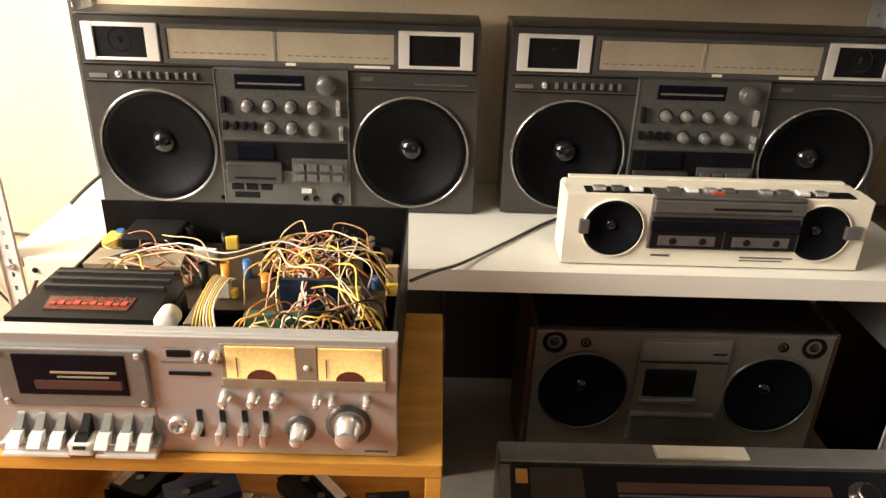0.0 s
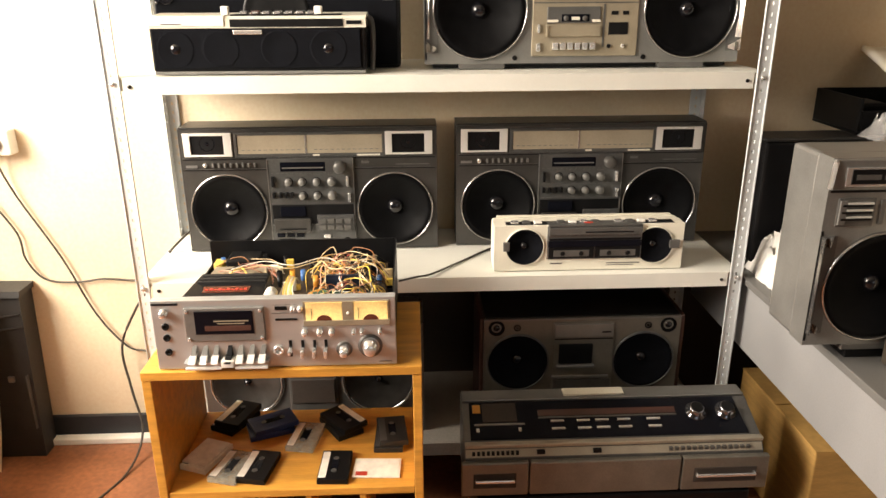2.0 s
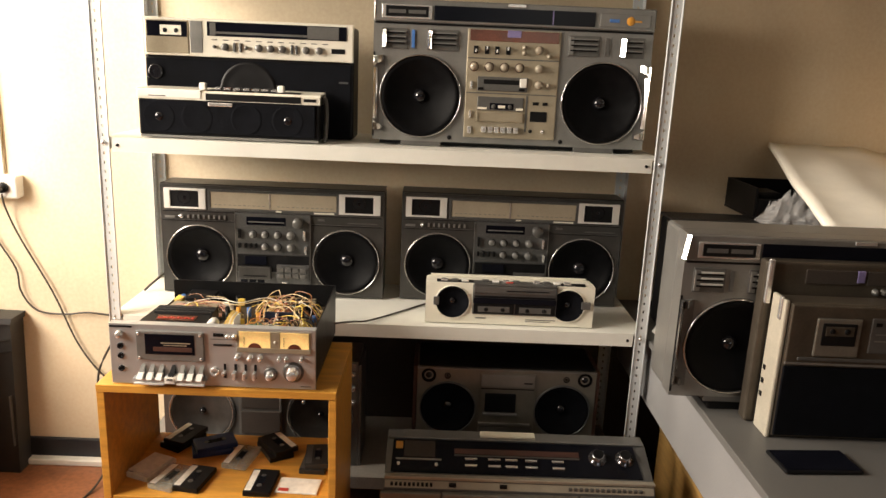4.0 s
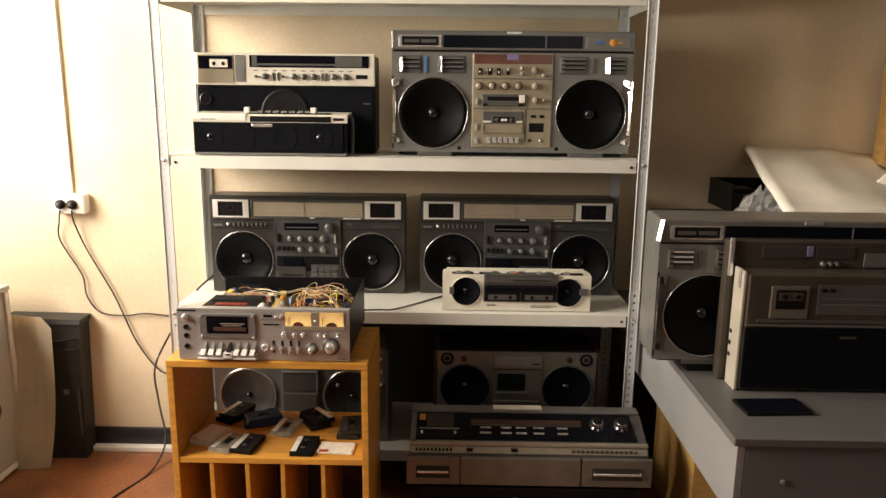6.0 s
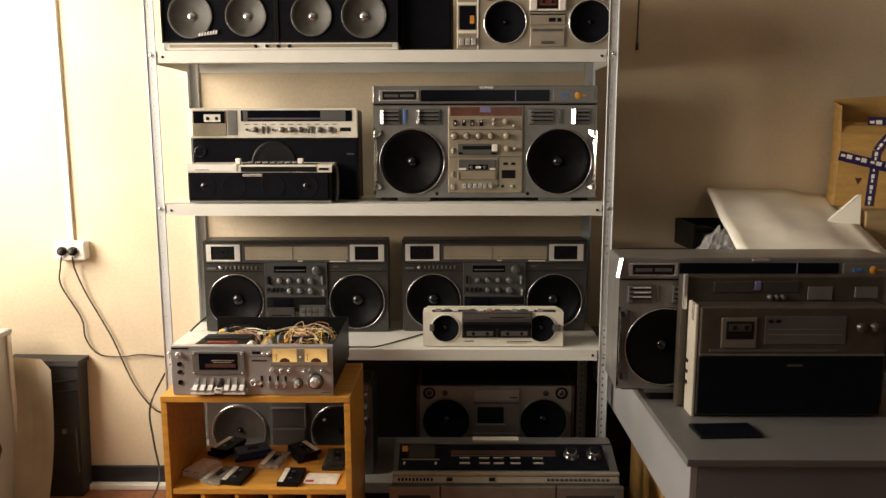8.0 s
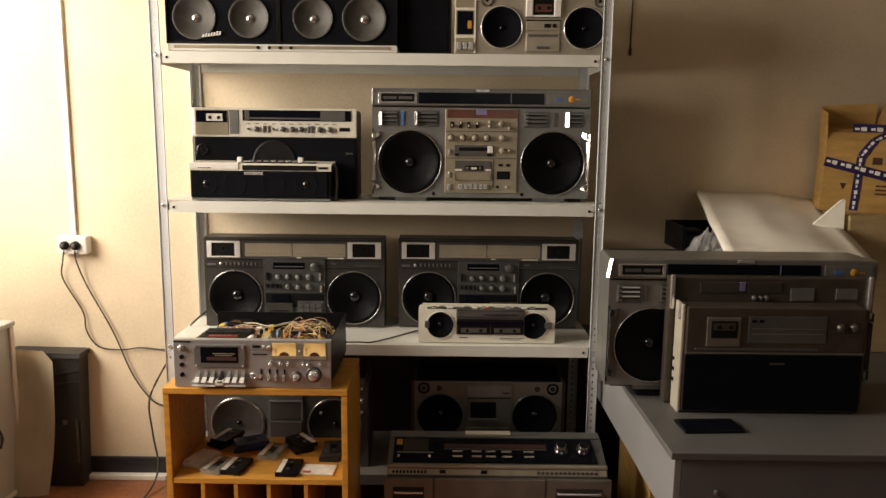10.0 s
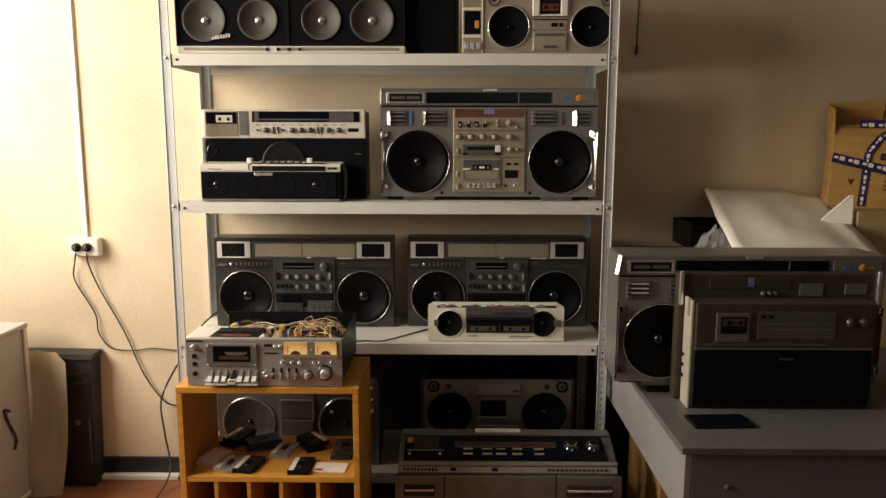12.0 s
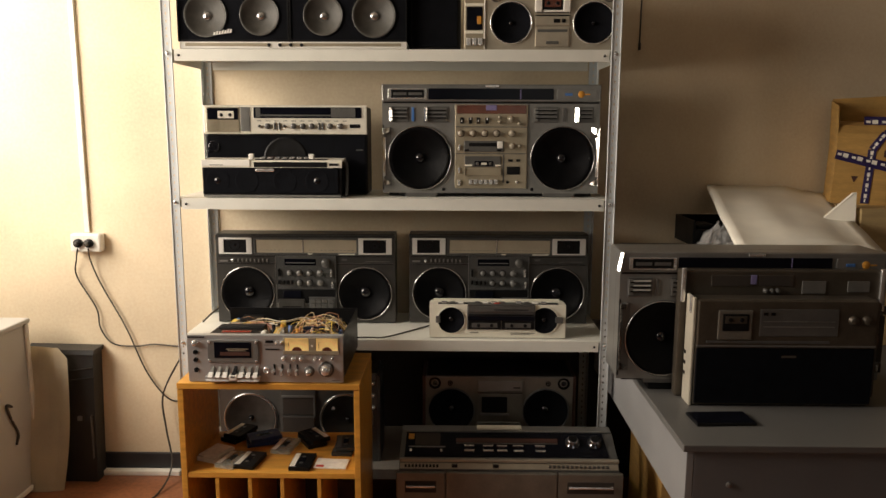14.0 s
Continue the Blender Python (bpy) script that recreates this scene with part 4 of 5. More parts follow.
for i in range(3):
    P(o, "key", CHROME, ("b", 0.008 + 0.019 * i, 0.024 + 0.019 * i, -0.010, 0.0, 0.012, 0.036, 0.002))

o = thing("boombox", pose(0.692, 1.40, 1.6765), "compact silver boombox with chrome-rimmed speakers", "boombox")
w, h, d = 0.418, 0.26, 0.14
housing(o, w, h, d, WARMS, [(0.084, 0.085, 0.064), (w - 0.064, 0.085, 0.064)], 0.005)
P(o, "edge_strip", SATIN, ("b", -0.0045, -0.0005, -0.004, 0.04, 0.002, h - 0.002, 0.001))
for x in (0.084, w - 0.064):
    driver(o, x, 0.085, 0.069, CHROME, CLOTH, CAP, 0.02, 0.06, 0.12, 0.004)
for x in (0.034, w - 0.016):
    driver(o, x, 0.170, 0.020, DARK2, BLACK, CAP, 0.0, 0.1, 0.3, 0.003)
td = P(o, "tape_door", SILVERD, ("b", 0.163, 0.275, -0.004, 0.001, 0.116, 0.25, 0.002), label="cassette door between two white pillars")
for x0 in (0.160, 0.252):
    P(td, "pillar", WHITE, ("b", x0, x0 + 0.024, -0.011, -0.0035, 0.118, 0.25, 0.003))
P(td, "sill", WHITE, ("b", 0.1845, 0.2515, -0.009, -0.0035, 0.118, 0.124, 0.001))
P(td, "tape_window", BLACK, ("b", 0.186, 0.250, -0.0065, -0.0035, 0.126, 0.175, 0.001))
P(td, "cassette", DIALR, ("b", 0.191, 0.245, -0.0075, -0.006, 0.134, 0.158, 0.001))
for x in (0.203, 0.233):
    P(td, "reel", BLACK, ("c", x, 0.146, 0.0055, -0.0092, -0.007))
pn = P(o, "panel", WARMS, ("b", 0.163, 0.275, -0.004, 0.001, 0.076, 0.106, 0.002))
P(pn, "slot", BLACK, ("b", 0.163, 0.275, -0.0045, -0.0005, 0.1065, 0.1095))
P(pn, "counter", BLACK, ("b", 0.222, 0.243, -0.0055, -0.003, 0.085, 0.097))
P(pn, "switch", BLACK, ("b", 0.249, 0.261, -0.0065, -0.003, 0.085, 0.097, 0.001))
ld = P(o, "lower_lid", WARMS, ("b", 0.163, 0.275, -0.005, 0.001, 0.008, 0.070, 0.003))
P(ld, "recess", SILVERD, ("b", 0.170, 0.268, -0.0056, -0.003, 0.055, 0.064, 0.001))
P(ld, "pull", SILVERD, ("b", 0.198, 0.240, -0.009, -0.004, 0.017, 0.026, 0.002))


# ---- lower shelf boomboxes ----
def grey_boombox(m, label):
    w, h, d = 0.537, 0.318, 0.19
    o = thing("boombox", m, label, "boombox", "grey boomboxes with dark sides")
    xs, cz, r = (0.094, 0.440), 0.188, 0.086
    housing(o, w, h, d, WARMD, [(x, cz, r * 0.94) for x in xs], 0.004)
    P(o, "side", SIDEW, ("b", -0.012, -0.0005, 0.004, d, 0, h, 0.003), label="dark wooden side")
    P(o, "side", SIDEW, ("b", w + 0.0005, w + 0.012, 0.004, d, 0, h, 0.003), label="dark wooden side")
    P(o, "top_panel", BLACK, ("b", 0.004, w - 0.004, 0.004, d - 0.004, h, h + 0.005, 0.002))
    for x in xs:
        driver(o, x, cz, r, DARK2, CLOTH, CAP, 0.03, 0.05, 0.18, 0.005)
    for x, rr in ((0.034, 0.021), (0.090, 0.009), (w - 0.034, 0.021), (w - 0.090, 0.009)):
        tw = P(o, "tweeter", CONE, ("l", x, h - 0.026, [(rr * 1.05, 0.0), (rr * 1.05, -0.003), (rr, -0.003), (rr * 0.6, 0.0005), (0, 0.0005)], 20))
        P(tw, "dome", CAP, ("l", x, h - 0.026, [(rr * 0.45, 0.0002), (rr * 0.35, -0.003), (0, -0.0045)], 14))
    c = P(o, "tape_panel", WARMD, ("b", 0.188, 0.356, -0.004, 0.001, 0.080, h - 0.012, 0.002))
    P(c, "control_lid", SILVER, ("b", 0.192, 0.352, -0.008, -0.003, h - 0.055, h - 0.016, 0.002))
    PS(c, "slot", BLACK, ("b", 0.32, 0.345, -0.009, -0.007, h - 0.042, h - 0.038), ("b", 0.192, 0.352, -0.005, -0.003, h - 0.063, h - 0.060))
    P(c, "cassette_window", BLACK, ("b", 0.205, 0.298, -0.006, -0.003, 0.182, 0.242, 0.003))
    PS(c, "lip", SILVER, ("b", 0.200, 0.304, -0.014, -0.004, 0.172, 0.181, 0.002), ("b", 0.188, 0.345, -0.010, -0.003, 0.138, 0.146, 0.002))
    P(c, "lower_lid", SILVERD, ("b", 0.192, 0.352, -0.007, -0.003, 0.086, 0.134, 0.002))
    P(o, "edge_line", SILVER, ("b", 0.0, w, -0.0025, 0.002, h - 0.005, h - 0.001))
    return o


grey_boombox(pose(0.493, 1.482, 0.2105), "grey boombox with dark wooden sides on the lowest shelf")

# silver boombox behind the cabinet
o = thing("boombox", pose(-0.256, 1.45, 0.2105), "silver boombox standing behind the open wooden cabinet", "boombox")
w, h, d, cz, r = 0.575, 0.338, 0.16, 0.162, 0.100
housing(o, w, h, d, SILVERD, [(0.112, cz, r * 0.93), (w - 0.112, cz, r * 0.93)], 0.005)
for x in (0.112, w - 0.112):
    driver(o, x, cz, r, RIM, GREYCONE, CAP, 0.016, 0.10, 0.10, 0.006)
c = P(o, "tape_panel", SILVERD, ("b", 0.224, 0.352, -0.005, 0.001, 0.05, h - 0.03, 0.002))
P(c, "cassette_window", MATTBR, ("b", 0.232, 0.344, -0.007, -0.004, 0.180, 0.245, 0.002))
PS(c, "window_rail", SILVER, ("b", 0.228, 0.348, -0.010, -0.004, 0.246, 0.253, 0.001), ("b", 0.344, 0.350, -0.010, -0.004, 0.175, 0.246, 0.001))
P(c, "lid", MATTBR, ("b", 0.230, 0.346, -0.009, -0.004, 0.100, 0.172, 0.002))
P(o, "top_band", SILVER, ("b", 0.006, w - 0.006, -0.004, 0.001, h - 0.026, h - 0.006, 0.001))
for z in (0.30, 0.255, 0.21):
    knob(o, w - 0.014, z, 0.007, 0.014, CHROME)
P(o, "grille_screw", CHROME, ("c", 0.415, 0.205, 0.006, -0.008, 0.004))
P(o, "end_strip", SILVERD, ("b", w + 0.0005, w + 0.010, 0.0, d - 0.01, 0.0, h - 0.01, 0.002))

# ---- music centre in front of the shelving ----
mc = thing("plinth_box", pose(0.45, 1.14, 0.0), "low black audio cabinet under the music centre", "cabinet")
P(mc, "body", BLACK, ("b", 0, 0.66, 0.0, 0.22, 0.0, 0.222, 0.006))
P(mc, "panel", DIALD, ("b", 0.02, 0.64, -0.004, 0.001, 0.06, 0.19, 0.002))
P(mc, "knob", SILVERD, ("c", 0.29, 0.185, 0.009, -0.014, -0.003))
OM = (0.408, 1.15, 0.2225)
mc = thing("music_centre", pose(*OM), "silver music centre with a sloping black glass panel", "music centre")
P(mc, "body", SILVERD, ("p", 0.012, 0.758, [(0.0, 0.004), (0.0, 0.104), (0.012, 0.120), (0.028, 0.132), (0.130, 0.174), (0.180, 0.178), (0.180, 0.004)]))
P(mc, "panel", DIALD, ("q", [(0.028, 0.0292, 0.1365), (0.730, 0.0292, 0.1365), (0.722, 0.127, 0.1768), (0.030, 0.127, 0.1768)], [(0.028, 0.0302, 0.1325), (0.730, 0.0302, 0.1325), (0.722, 0.128, 0.1728), (0.030, 0.128, 0.1728)]), label="sloping black glass control panel")
P(mc, "rear_rim", SILVER, ("b", 0.014, 0.756, 0.131, 0.178, 0.176, 0.181, 0.002))
P(mc, "front_rim", WARMS, ("b", 0.012, 0.760, 0.010, 0.026, 0.123, 0.1325, 0.002))
P(mc, "label_plate", IVORY, ("b", 0.28, 0.44, 0.140, 0.170, 0.181, 0.187, 0.002), label="pale plate lying on the top edge")


def on_panel(x, s, up):
    """A point on the sloping panel: s from its front edge to its back edge, raised by up."""
    return (x, 0.029 + 0.0985 * s - 0.38 * up, 0.1365 + 0.0405 * s + 0.92 * up)


def plate(parent, name, material, x0, x1, s0, s1, up=0.0015, **k):
    top = [on_panel(x0, s0, up), on_panel(x1, s0, up), on_panel(x1, s1, up), on_panel(x0, s1, up)]
    return P(parent, name, material, ("q", top, [(a, b, c - 0.003) for a, b, c in top]), **k)


plate(mc, "badge", ORANGE, 0.038, 0.058, 0.70, 0.92, label="small square amber badge")
plate(mc, "tape_door", MATTBR, 0.062, 0.150, 0.45, 0.95)
plate(mc, "door_line", SILVER, 0.040, 0.168, 0.36, 0.40)
plate(mc, "slider", CHROME, 0.044, 0.052, 0.18, 0.28), plate(mc, "slider", CHROME, 0.150, 0.158, 0.18, 0.28)
plate(mc, "scale", SIDEW, 0.205, 0.56, 0.58, 0.74, label="long tuning scale")
plate(mc, "scale_line", SILVERD, 0.205, 0.56, 0.52, 0.55, 0.002)
for x in (0.232, 0.298, 0.346, 0.402, 0.478):
    for s in (0.20, 0.40):
        plate(mc, "push_key", CHROME, x + 0.002, x + 0.036, s, s + 0.045, 0.004)
for x in (0.612, 0.690):
    bm = bmesh.new()
    lathe(bm, 0, 0, [(0, -0.020), (0.016, -0.020), (0.019, -0.017), (0.0205, -0.004), (0.026, -0.003), (0.026, 0.0)], 28)
    bmesh.ops.rotate(bm, verts=bm.verts[:], cent=(0, 0, 0), matrix=Matrix.Rotation(radians(-67), 3, "X"))
    bmesh.ops.translate(bm, verts=bm.verts[:], vec=on_panel(x, 0.58, 0.0))
    bmesh.ops.recalc_face_normals(bm, faces=bm.faces[:])
    me = bpy.data.meshes.new("dial_knob")
    bm.to_mesh(me), bm.free(), me.materials.append(GLOSSK)
    ob = new("dial_knob", me)
    ob.parent, ob["label"] = mc, "large chrome rotary knob"
    face = [on_panel(x + 0.0155 * math.cos(a), 0.58 + 0.140 * math.sin(a), 0.0208) for a in [math.tau * q / 20 for q in range(20)]]
    P(ob, "knob_face", BLACK, ("q", face, [(a, b + 0.001, c - 0.003) for a, b, c in face]))
P(mc, "key_strip", WARMS, ("q", [(0.014, 0.0115, 0.1205), (0.756, 0.0115, 0.1205), (0.756, 0.0005, 0.1055), (0.014, 0.0005, 0.1055)], [(0.014, 0.014, 0.118), (0.756, 0.014, 0.118), (0.756, 0.003, 0.103), (0.014, 0.003, 0.103)]))
for i in range(10):
    P(mc, "slide_key", BLACK, ("b", 0.030 + 0.012 * i, 0.037 + 0.012 * i, 0.001, 0.010, 0.110, 0.117))
for i in range(14):
    P(mc, "slide_key", SILVERD, ("b", 0.52 + 0.015 * i, 0.529 + 0.015 * i, 0.001, 0.010, 0.110, 0.117))
P(mc, "print", BLACK, ("b", 0.19, 0.21, 0.001, 0.010, 0.110, 0.118), ("b", 0.33, 0.35, 0.001, 0.010, 0.110, 0.118))
for x0, x1 in ((0.002, 0.168), (0.172, 0.548), (0.552, 0.770)):
    f = P(mc, "front_panel", WARMD, ("b", x0, x1, -0.014, 0.001, 0.008, 0.098, 0.003))
    if x1 < 0.2 or x0 > 0.5:
        P(f, "recess", MATTBR, ("b", x0 + 0.030, x1 - 0.030, -0.0152, -0.0135, 0.030, 0.070, 0.001))
        P(f, "drawer_pull", CHROME, ("b", x0 + 0.034, x1 - 0.034, -0.026, -0.021, 0.050, 0.058, 0.002), ("b", x0 + 0.034, x0 + 0.040, -0.022, -0.0135, 0.050, 0.058), ("b", x1 - 0.040, x1 - 0.034, -0.022, -0.0135, 0.050, 0.058), label="chrome bar handle")
P(mc, "base", BLACK, ("b", 0.03, 0.74, 0.004, 0.175, 0.0, 0.006))

mc.scale = (0.955, 1, 1)

# ---- honey wood cabinet ----
OC = (-0.217, 0.955, 0.0)
cb = thing("open_cabinet", pose(*OC), "honey-coloured wooden cabinet with an open shelf and record slots", "cabinet")
W, D, H = 0.537, 0.31, 0.681
P(cb, "side_panel", WOOD, ("b", 0, 0.018, 0, D, 0, H - 0.019, 0.0015)), P(cb, "side_panel", WOOD, ("b", W - 0.018, W, 0, D, 0, H - 0.019, 0.0015))
P(cb, "top", WOOD, ("b", 0, W, -0.002, D, H - 0.018, H, 0.0015))
P(cb, "shelf", WOOD, ("b", 0.0185, W - 0.0185, 0.002, D - 0.002, 0.385, 0.402, 0.0015))
P(cb, "bottom", WOOD, ("b", 0.0185, W - 0.0185, 0.004, D - 0.002, 0.05, 0.068, 0.0015))
P(cb, "back_panel", SIDEW, ("b", 0.0185, W - 0.0185, D - 0.006, D, 0.069, 0.384))
for x in (0.105, 0.203, 0.300, 0.411):
    P(cb, "divider", WOOD, ("b", x - 0.006, x + 0.006, 0.004, D - 0.008, 0.0685, 0.3845, 0.001))


# ---- cassettes ----
def cassette(x, y, turn, z=0.4025, case=BLACK, mark=PAPER, label="black audio cassette lying on the shelf", stack=1, big=1.0):
    for k in range(stack):
        o = thing("audio_cassette", pose(x + 0.006 * k, y + 0.004 * k, z + 0.0135 * k, 0, 0, turn + 8 * k), label, "cassette", "cassettes in the cabinet")
        a, b = 0.051 * big, 0.032 * big
        P(o, "shell", case, ("b", -a, a, -b, b, 0, 0.013, 0.0015))
        P(o, "inlay", mark, ("b", -a * 0.88, a * 0.88, b * 0.45, b * 0.93, 0.0128, 0.0135))
        P(o, "window", DIALD, ("b", -a * 0.4, a * 0.4, -b * 0.25, b * 0.25, 0.0128, 0.0137))
        for s in (-1, 1):
            turn10 = [math.tau * q / 10 for q in range(10)]
            P(o, "reel", SILVERD, ("q", [(s * a * 0.42 + 0.006 * math.cos(t), 0.006 * math.sin(t), 0.0144) for t in turn10], [(s * a * 0.42 + 0.006 * math.cos(t), 0.006 * math.sin(t), 0.0125) for t in turn10]))


cassette(-0.118, 1.212, 62, stack=2)
cassette(-0.030, 1.175, 20, case=NAVY, mark=NAVY, label="dark blue cassette case", stack=2)
cassette(0.056, 1.135, 80, case=CLEAR, label="clear cassette case with a dark tape")
cassette(0.132, 1.180, -58, stack=2, label="tilted black cassette with a white label")
cassette(0.246, 1.125, 88, case=GREYB, mark=DARK2, label="dark grey cassette case", stack=2)
cassette(-0.150, 1.072, 68, case=PAPER, mark=SILVERD, label="cassette case with a pale printed inlay")
cassette(-0.085, 1.030, 74, case=CLEAR, label="clear cassette case with pale inlay")
cassette(-0.030, 1.028, 80, case=BLACK, label="cassette with a white striped label")
cassette(0.133, 1.020, 88, label="black cassette with white edge label")
solid("inlay_card", PAPER, ("b", -0.050, 0.050, -0.032, 0.032, 0, 0.004, 0.001), ("b", -0.048, 0.046, -0.030, 0.030, 0.0042, 0.0048), label="white printed cassette inlay card", category="card").matrix_basis = pose(0.222, 1.018, 0.4025, 0, 0, -3)
solid("price_sticker", RED, ("b", -0.012, 0.012, -0.006, 0.006, 0, 0.0012), label="small red sticker on the inlay card", category="sticker").matrix_basis = pose(0.190, 0.996, 0.4077, 0, 0, -3)
tagged(solid("inlay_card", PAPER, ("b", -0.045, 0.045, -0.030, 0.030, 0, 0.004, 0.001)), "pale printed inlay card on a cassette", "card").matrix_basis = pose(-0.150, 1.072, 0.4172, 0, 0, 68)

# ---- opened cassette deck ----
OD = (-0.182, 0.962, 0.683)
dk = thing("cassette_deck", pose(*OD), "silver cassette deck with its cover off and wiring exposed", "cassette deck")
w, h, d = 0.465, 0.142, 0.355
fp = P(dk, "front_panel", BRUSH, ("b", 0, w, 0.0, 0.008, 0.0, h, 0.0015), ("b", 0, w, 0.008, 0.020, h - 0.004, h, 0.001), label="brushed aluminium front panel")
P(dk, "chassis", BLACK, ("b", 0.004, w - 0.004, 0.0085, d, 0.004, 0.012))
P(dk, "side_wall", BLACK, ("b", 0.034, 0.037, 0.0285, d - 0.0035, 0.0125, h - 0.045))
P(dk, "side_wall", BLACK, ("b", w - 0.007, w - 0.004, 0.0085, d - 0.0035, 0.0125, h - 0.006))
P(dk, "back_wall", BLACK, ("b", 0.022, w - 0.004, d - 0.003, d, 0.0125, h - 0.004))
for x in (0.03, w - 0.06):
    for y in (0.03, 0.27):
        P(dk, "foot", BLACK, ("b", x, x + 0.03, y, y + 0.03, -0.002, 0.004))
P(fp, "lid_edge", BLACK, ("b", 0.002, 0.052, -0.0012, 0.0, h - 0.009, h - 0.005))
door = P(fp, "cassette_door", SILVER, ("b", 0.062, 0.214, -0.006, 0.0, 0.060, 0.128, 0.002))
P(door, "cassette_window", DIALD, ("b", 0.082, 0.193, -0.0075, -0.004, 0.075, 0.122, 0.001), label="dark cassette window")
PS(door, "cassette_label", CHAMP, ("b", 0.118, 0.184, -0.0084, -0.006, 0.101, 0.1035, 0.0005), ("b", 0.124, 0.176, -0.0084, -0.006, 0.096, 0.098, 0.0005))
P(door, "cassette_shell", SIDEW, ("b", 0.100, 0.188, -0.0080, -0.006, 0.082, 0.093, 0.001))
for x in (0.068, 0.207):
    for z in (0.066, 0.122):
        P(door, "screw", CHROME, ("c", x, z, 0.0035, -0.0085, -0.005))
bed = P(fp, "key_bed", BRUSH, ("b", 0.055, 0.218, -0.018, 0.0, 0.010, 0.022, 0.002), ("b", 0.060, 0.214, -0.0015, 0.0, 0.022, 0.058))
for i in range(7):
    x = 0.064 + 0.0215 * i + (0.004 if i > 2 else 0)
    k = BLACK if i == 3 else SILVER
    pk = P(bed, "piano_key", k, ("q", [(x + 0.007, -0.003, 0.048), (x + 0.015, -0.003, 0.048), (x + 0.015, -0.0005, 0.050), (x + 0.007, -0.0005, 0.050)], [(x + 0.002, -0.020, 0.024), (x + 0.013, -0.020, 0.024), (x + 0.015, -0.001, 0.020), (x + 0.004, -0.001, 0.020)]), label="slanted piano key")
    P(pk, "key_cap", BLACK if i == 3 else SATIN, ("q", [(x + 0.003, -0.018, 0.034), (x + 0.0155, -0.018, 0.034), (x + 0.0155, -0.010, 0.034), (x + 0.003, -0.010, 0.034)], [(x + 0.001, -0.026, 0.022), (x + 0.014, -0.026, 0.022), (x + 0.014, -0.012, 0.022), (x + 0.001, -0.012, 0.022)]))
P(bed, "record_key", WHITE, ("b", 0.128, 0.152, -0.024, -0.002, 0.012, 0.028, 0.002), label="white lower key")
P(bed, "finger_rail", SATIN, ("b", 0.058, 0.127, -0.022, -0.017, 0.008, 0.0125, 0.001))
P(bed, "finger_rail", SATIN, ("b", 0.153, 0.216, -0.022, -0.017, 0.008, 0.0125, 0.001))
PS(fp, "counter", BLACK, ("b", 0.234, 0.258, -0.002, 0.0, 0.119, 0.127, 0.001), ("b", 0.234, 0.276, -0.002, 0.0, 0.098, 0.102, 0.0005))
P(fp, "counter_frame", SILVER, ("b", 0.228, 0.290, -0.001, 0.0, 0.112, 0.114))
knob(fp, 0.268, 0.122, 0.0045, 0.012), knob(fp, 0.283, 0.122, 0.0055, 0.012)
mf = P(fp, "meter_frame", CHAMP, ("b", 0.288, 0.454, -0.002, 0.0, 0.088, 0.136, 0.001))
for x0, x1 in ((0.293, 0.363), (0.385, 0.450)):
    mt = P(mf, "level_meter", METER, ("b", x0, x1, -0.0035, -0.0005, 0.095, 0.134, 0.001), label="glowing amber level meter")
    arc = [(0.015 * math.cos(a), 0.012 * math.sin(a)) for a in [math.pi * q / 10 for q in range(11)]]
    P(mt, "meter_hub", DIALR, ("q", [((x0 + x1) / 2 + a, -0.0046, 0.0965 + b) for a, b in arc], [((x0 + x1) / 2 + a, -0.003, 0.0965 + b) for a, b in arc]))
    P(mt, "needle", BLACK, ("b", (x0 + x1) / 2 - 0.0242, (x0 + x1) / 2 - 0.0234, -0.0046, -0.003, 0.100, 0.122))
P(mf, "meter_mask", CHAMP, ("b", 0.288, 0.454, -0.0052, -0.0012, 0.086, 0.0975, 0.001), ("b", 0.364, 0.384, -0.0042, -0.001, 0.0955, 0.135))
P(mf, "peak_lamp", WHITE, ("c", 0.374, 0.112, 0.003, -0.006, -0.003))
for x in (0.289, 0.318, 0.341, 0.383, 0.399, 0.434):
    knob(fp, x, 0.074, 0.0065 if x < 0.36 else 0.0045, 0.016)
P(fp, "jack", CHROME, ("l", 0.236, 0.037, [(0.010, 0.0), (0.010, -0.006), (0.006, -0.007), (0.005, -0.001), (0, -0.001)], 18))
for x in (0.259, 0.283, 0.306, 0.328):
    lv = P(fp, "slider", BLACK, ("b", x - 0.003, x + 0.003, -0.002, 0.0, 0.022, 0.056, 0.0005))
    P(lv, "lever", CHROME, ("b", x - 0.0035, x + 0.0035, -0.022, -0.001, 0.026 if x > 0.27 else 0.034, 0.042, 0.0015))
knob(fp, 0.363, 0.035, 0.0095, 0.024), knob(fp, 0.414, 0.041, 0.0145, 0.026)
PS(fp, "knob_ring", SILVERD, ("l", 0.414, 0.041, [(0.024, 0.0), (0.024, -0.0015), (0.018, -0.002)], 28), ("l", 0.363, 0.035, [(0.016, 0.0), (0.016, -0.0015), (0.011, -0.002)], 28))
knob(fp, 0.024, 0.118, 0.0085, 0.014)["label"] = "round chrome power knob"
for z in (0.090, 0.067, 0.037):
    P(fp, "jack", BLACK, ("l", 0.024, z, [(0.007, 0.0), (0.007, -0.003), (0.004, -0.004), (0.0035, -0.001), (0, -0.001)], 14))
P(fp, "print", SILVERD, *[("b", 0.285 + 0.024 * i, 0.297 + 0.024 * i, -0.0008, 0.0, 0.084, 0.0855) for i in range(7)], ("b", 0.43, 0.455, -0.0008, 0.0, 0.006, 0.008))
dk.scale = (0.977, 1, 1)
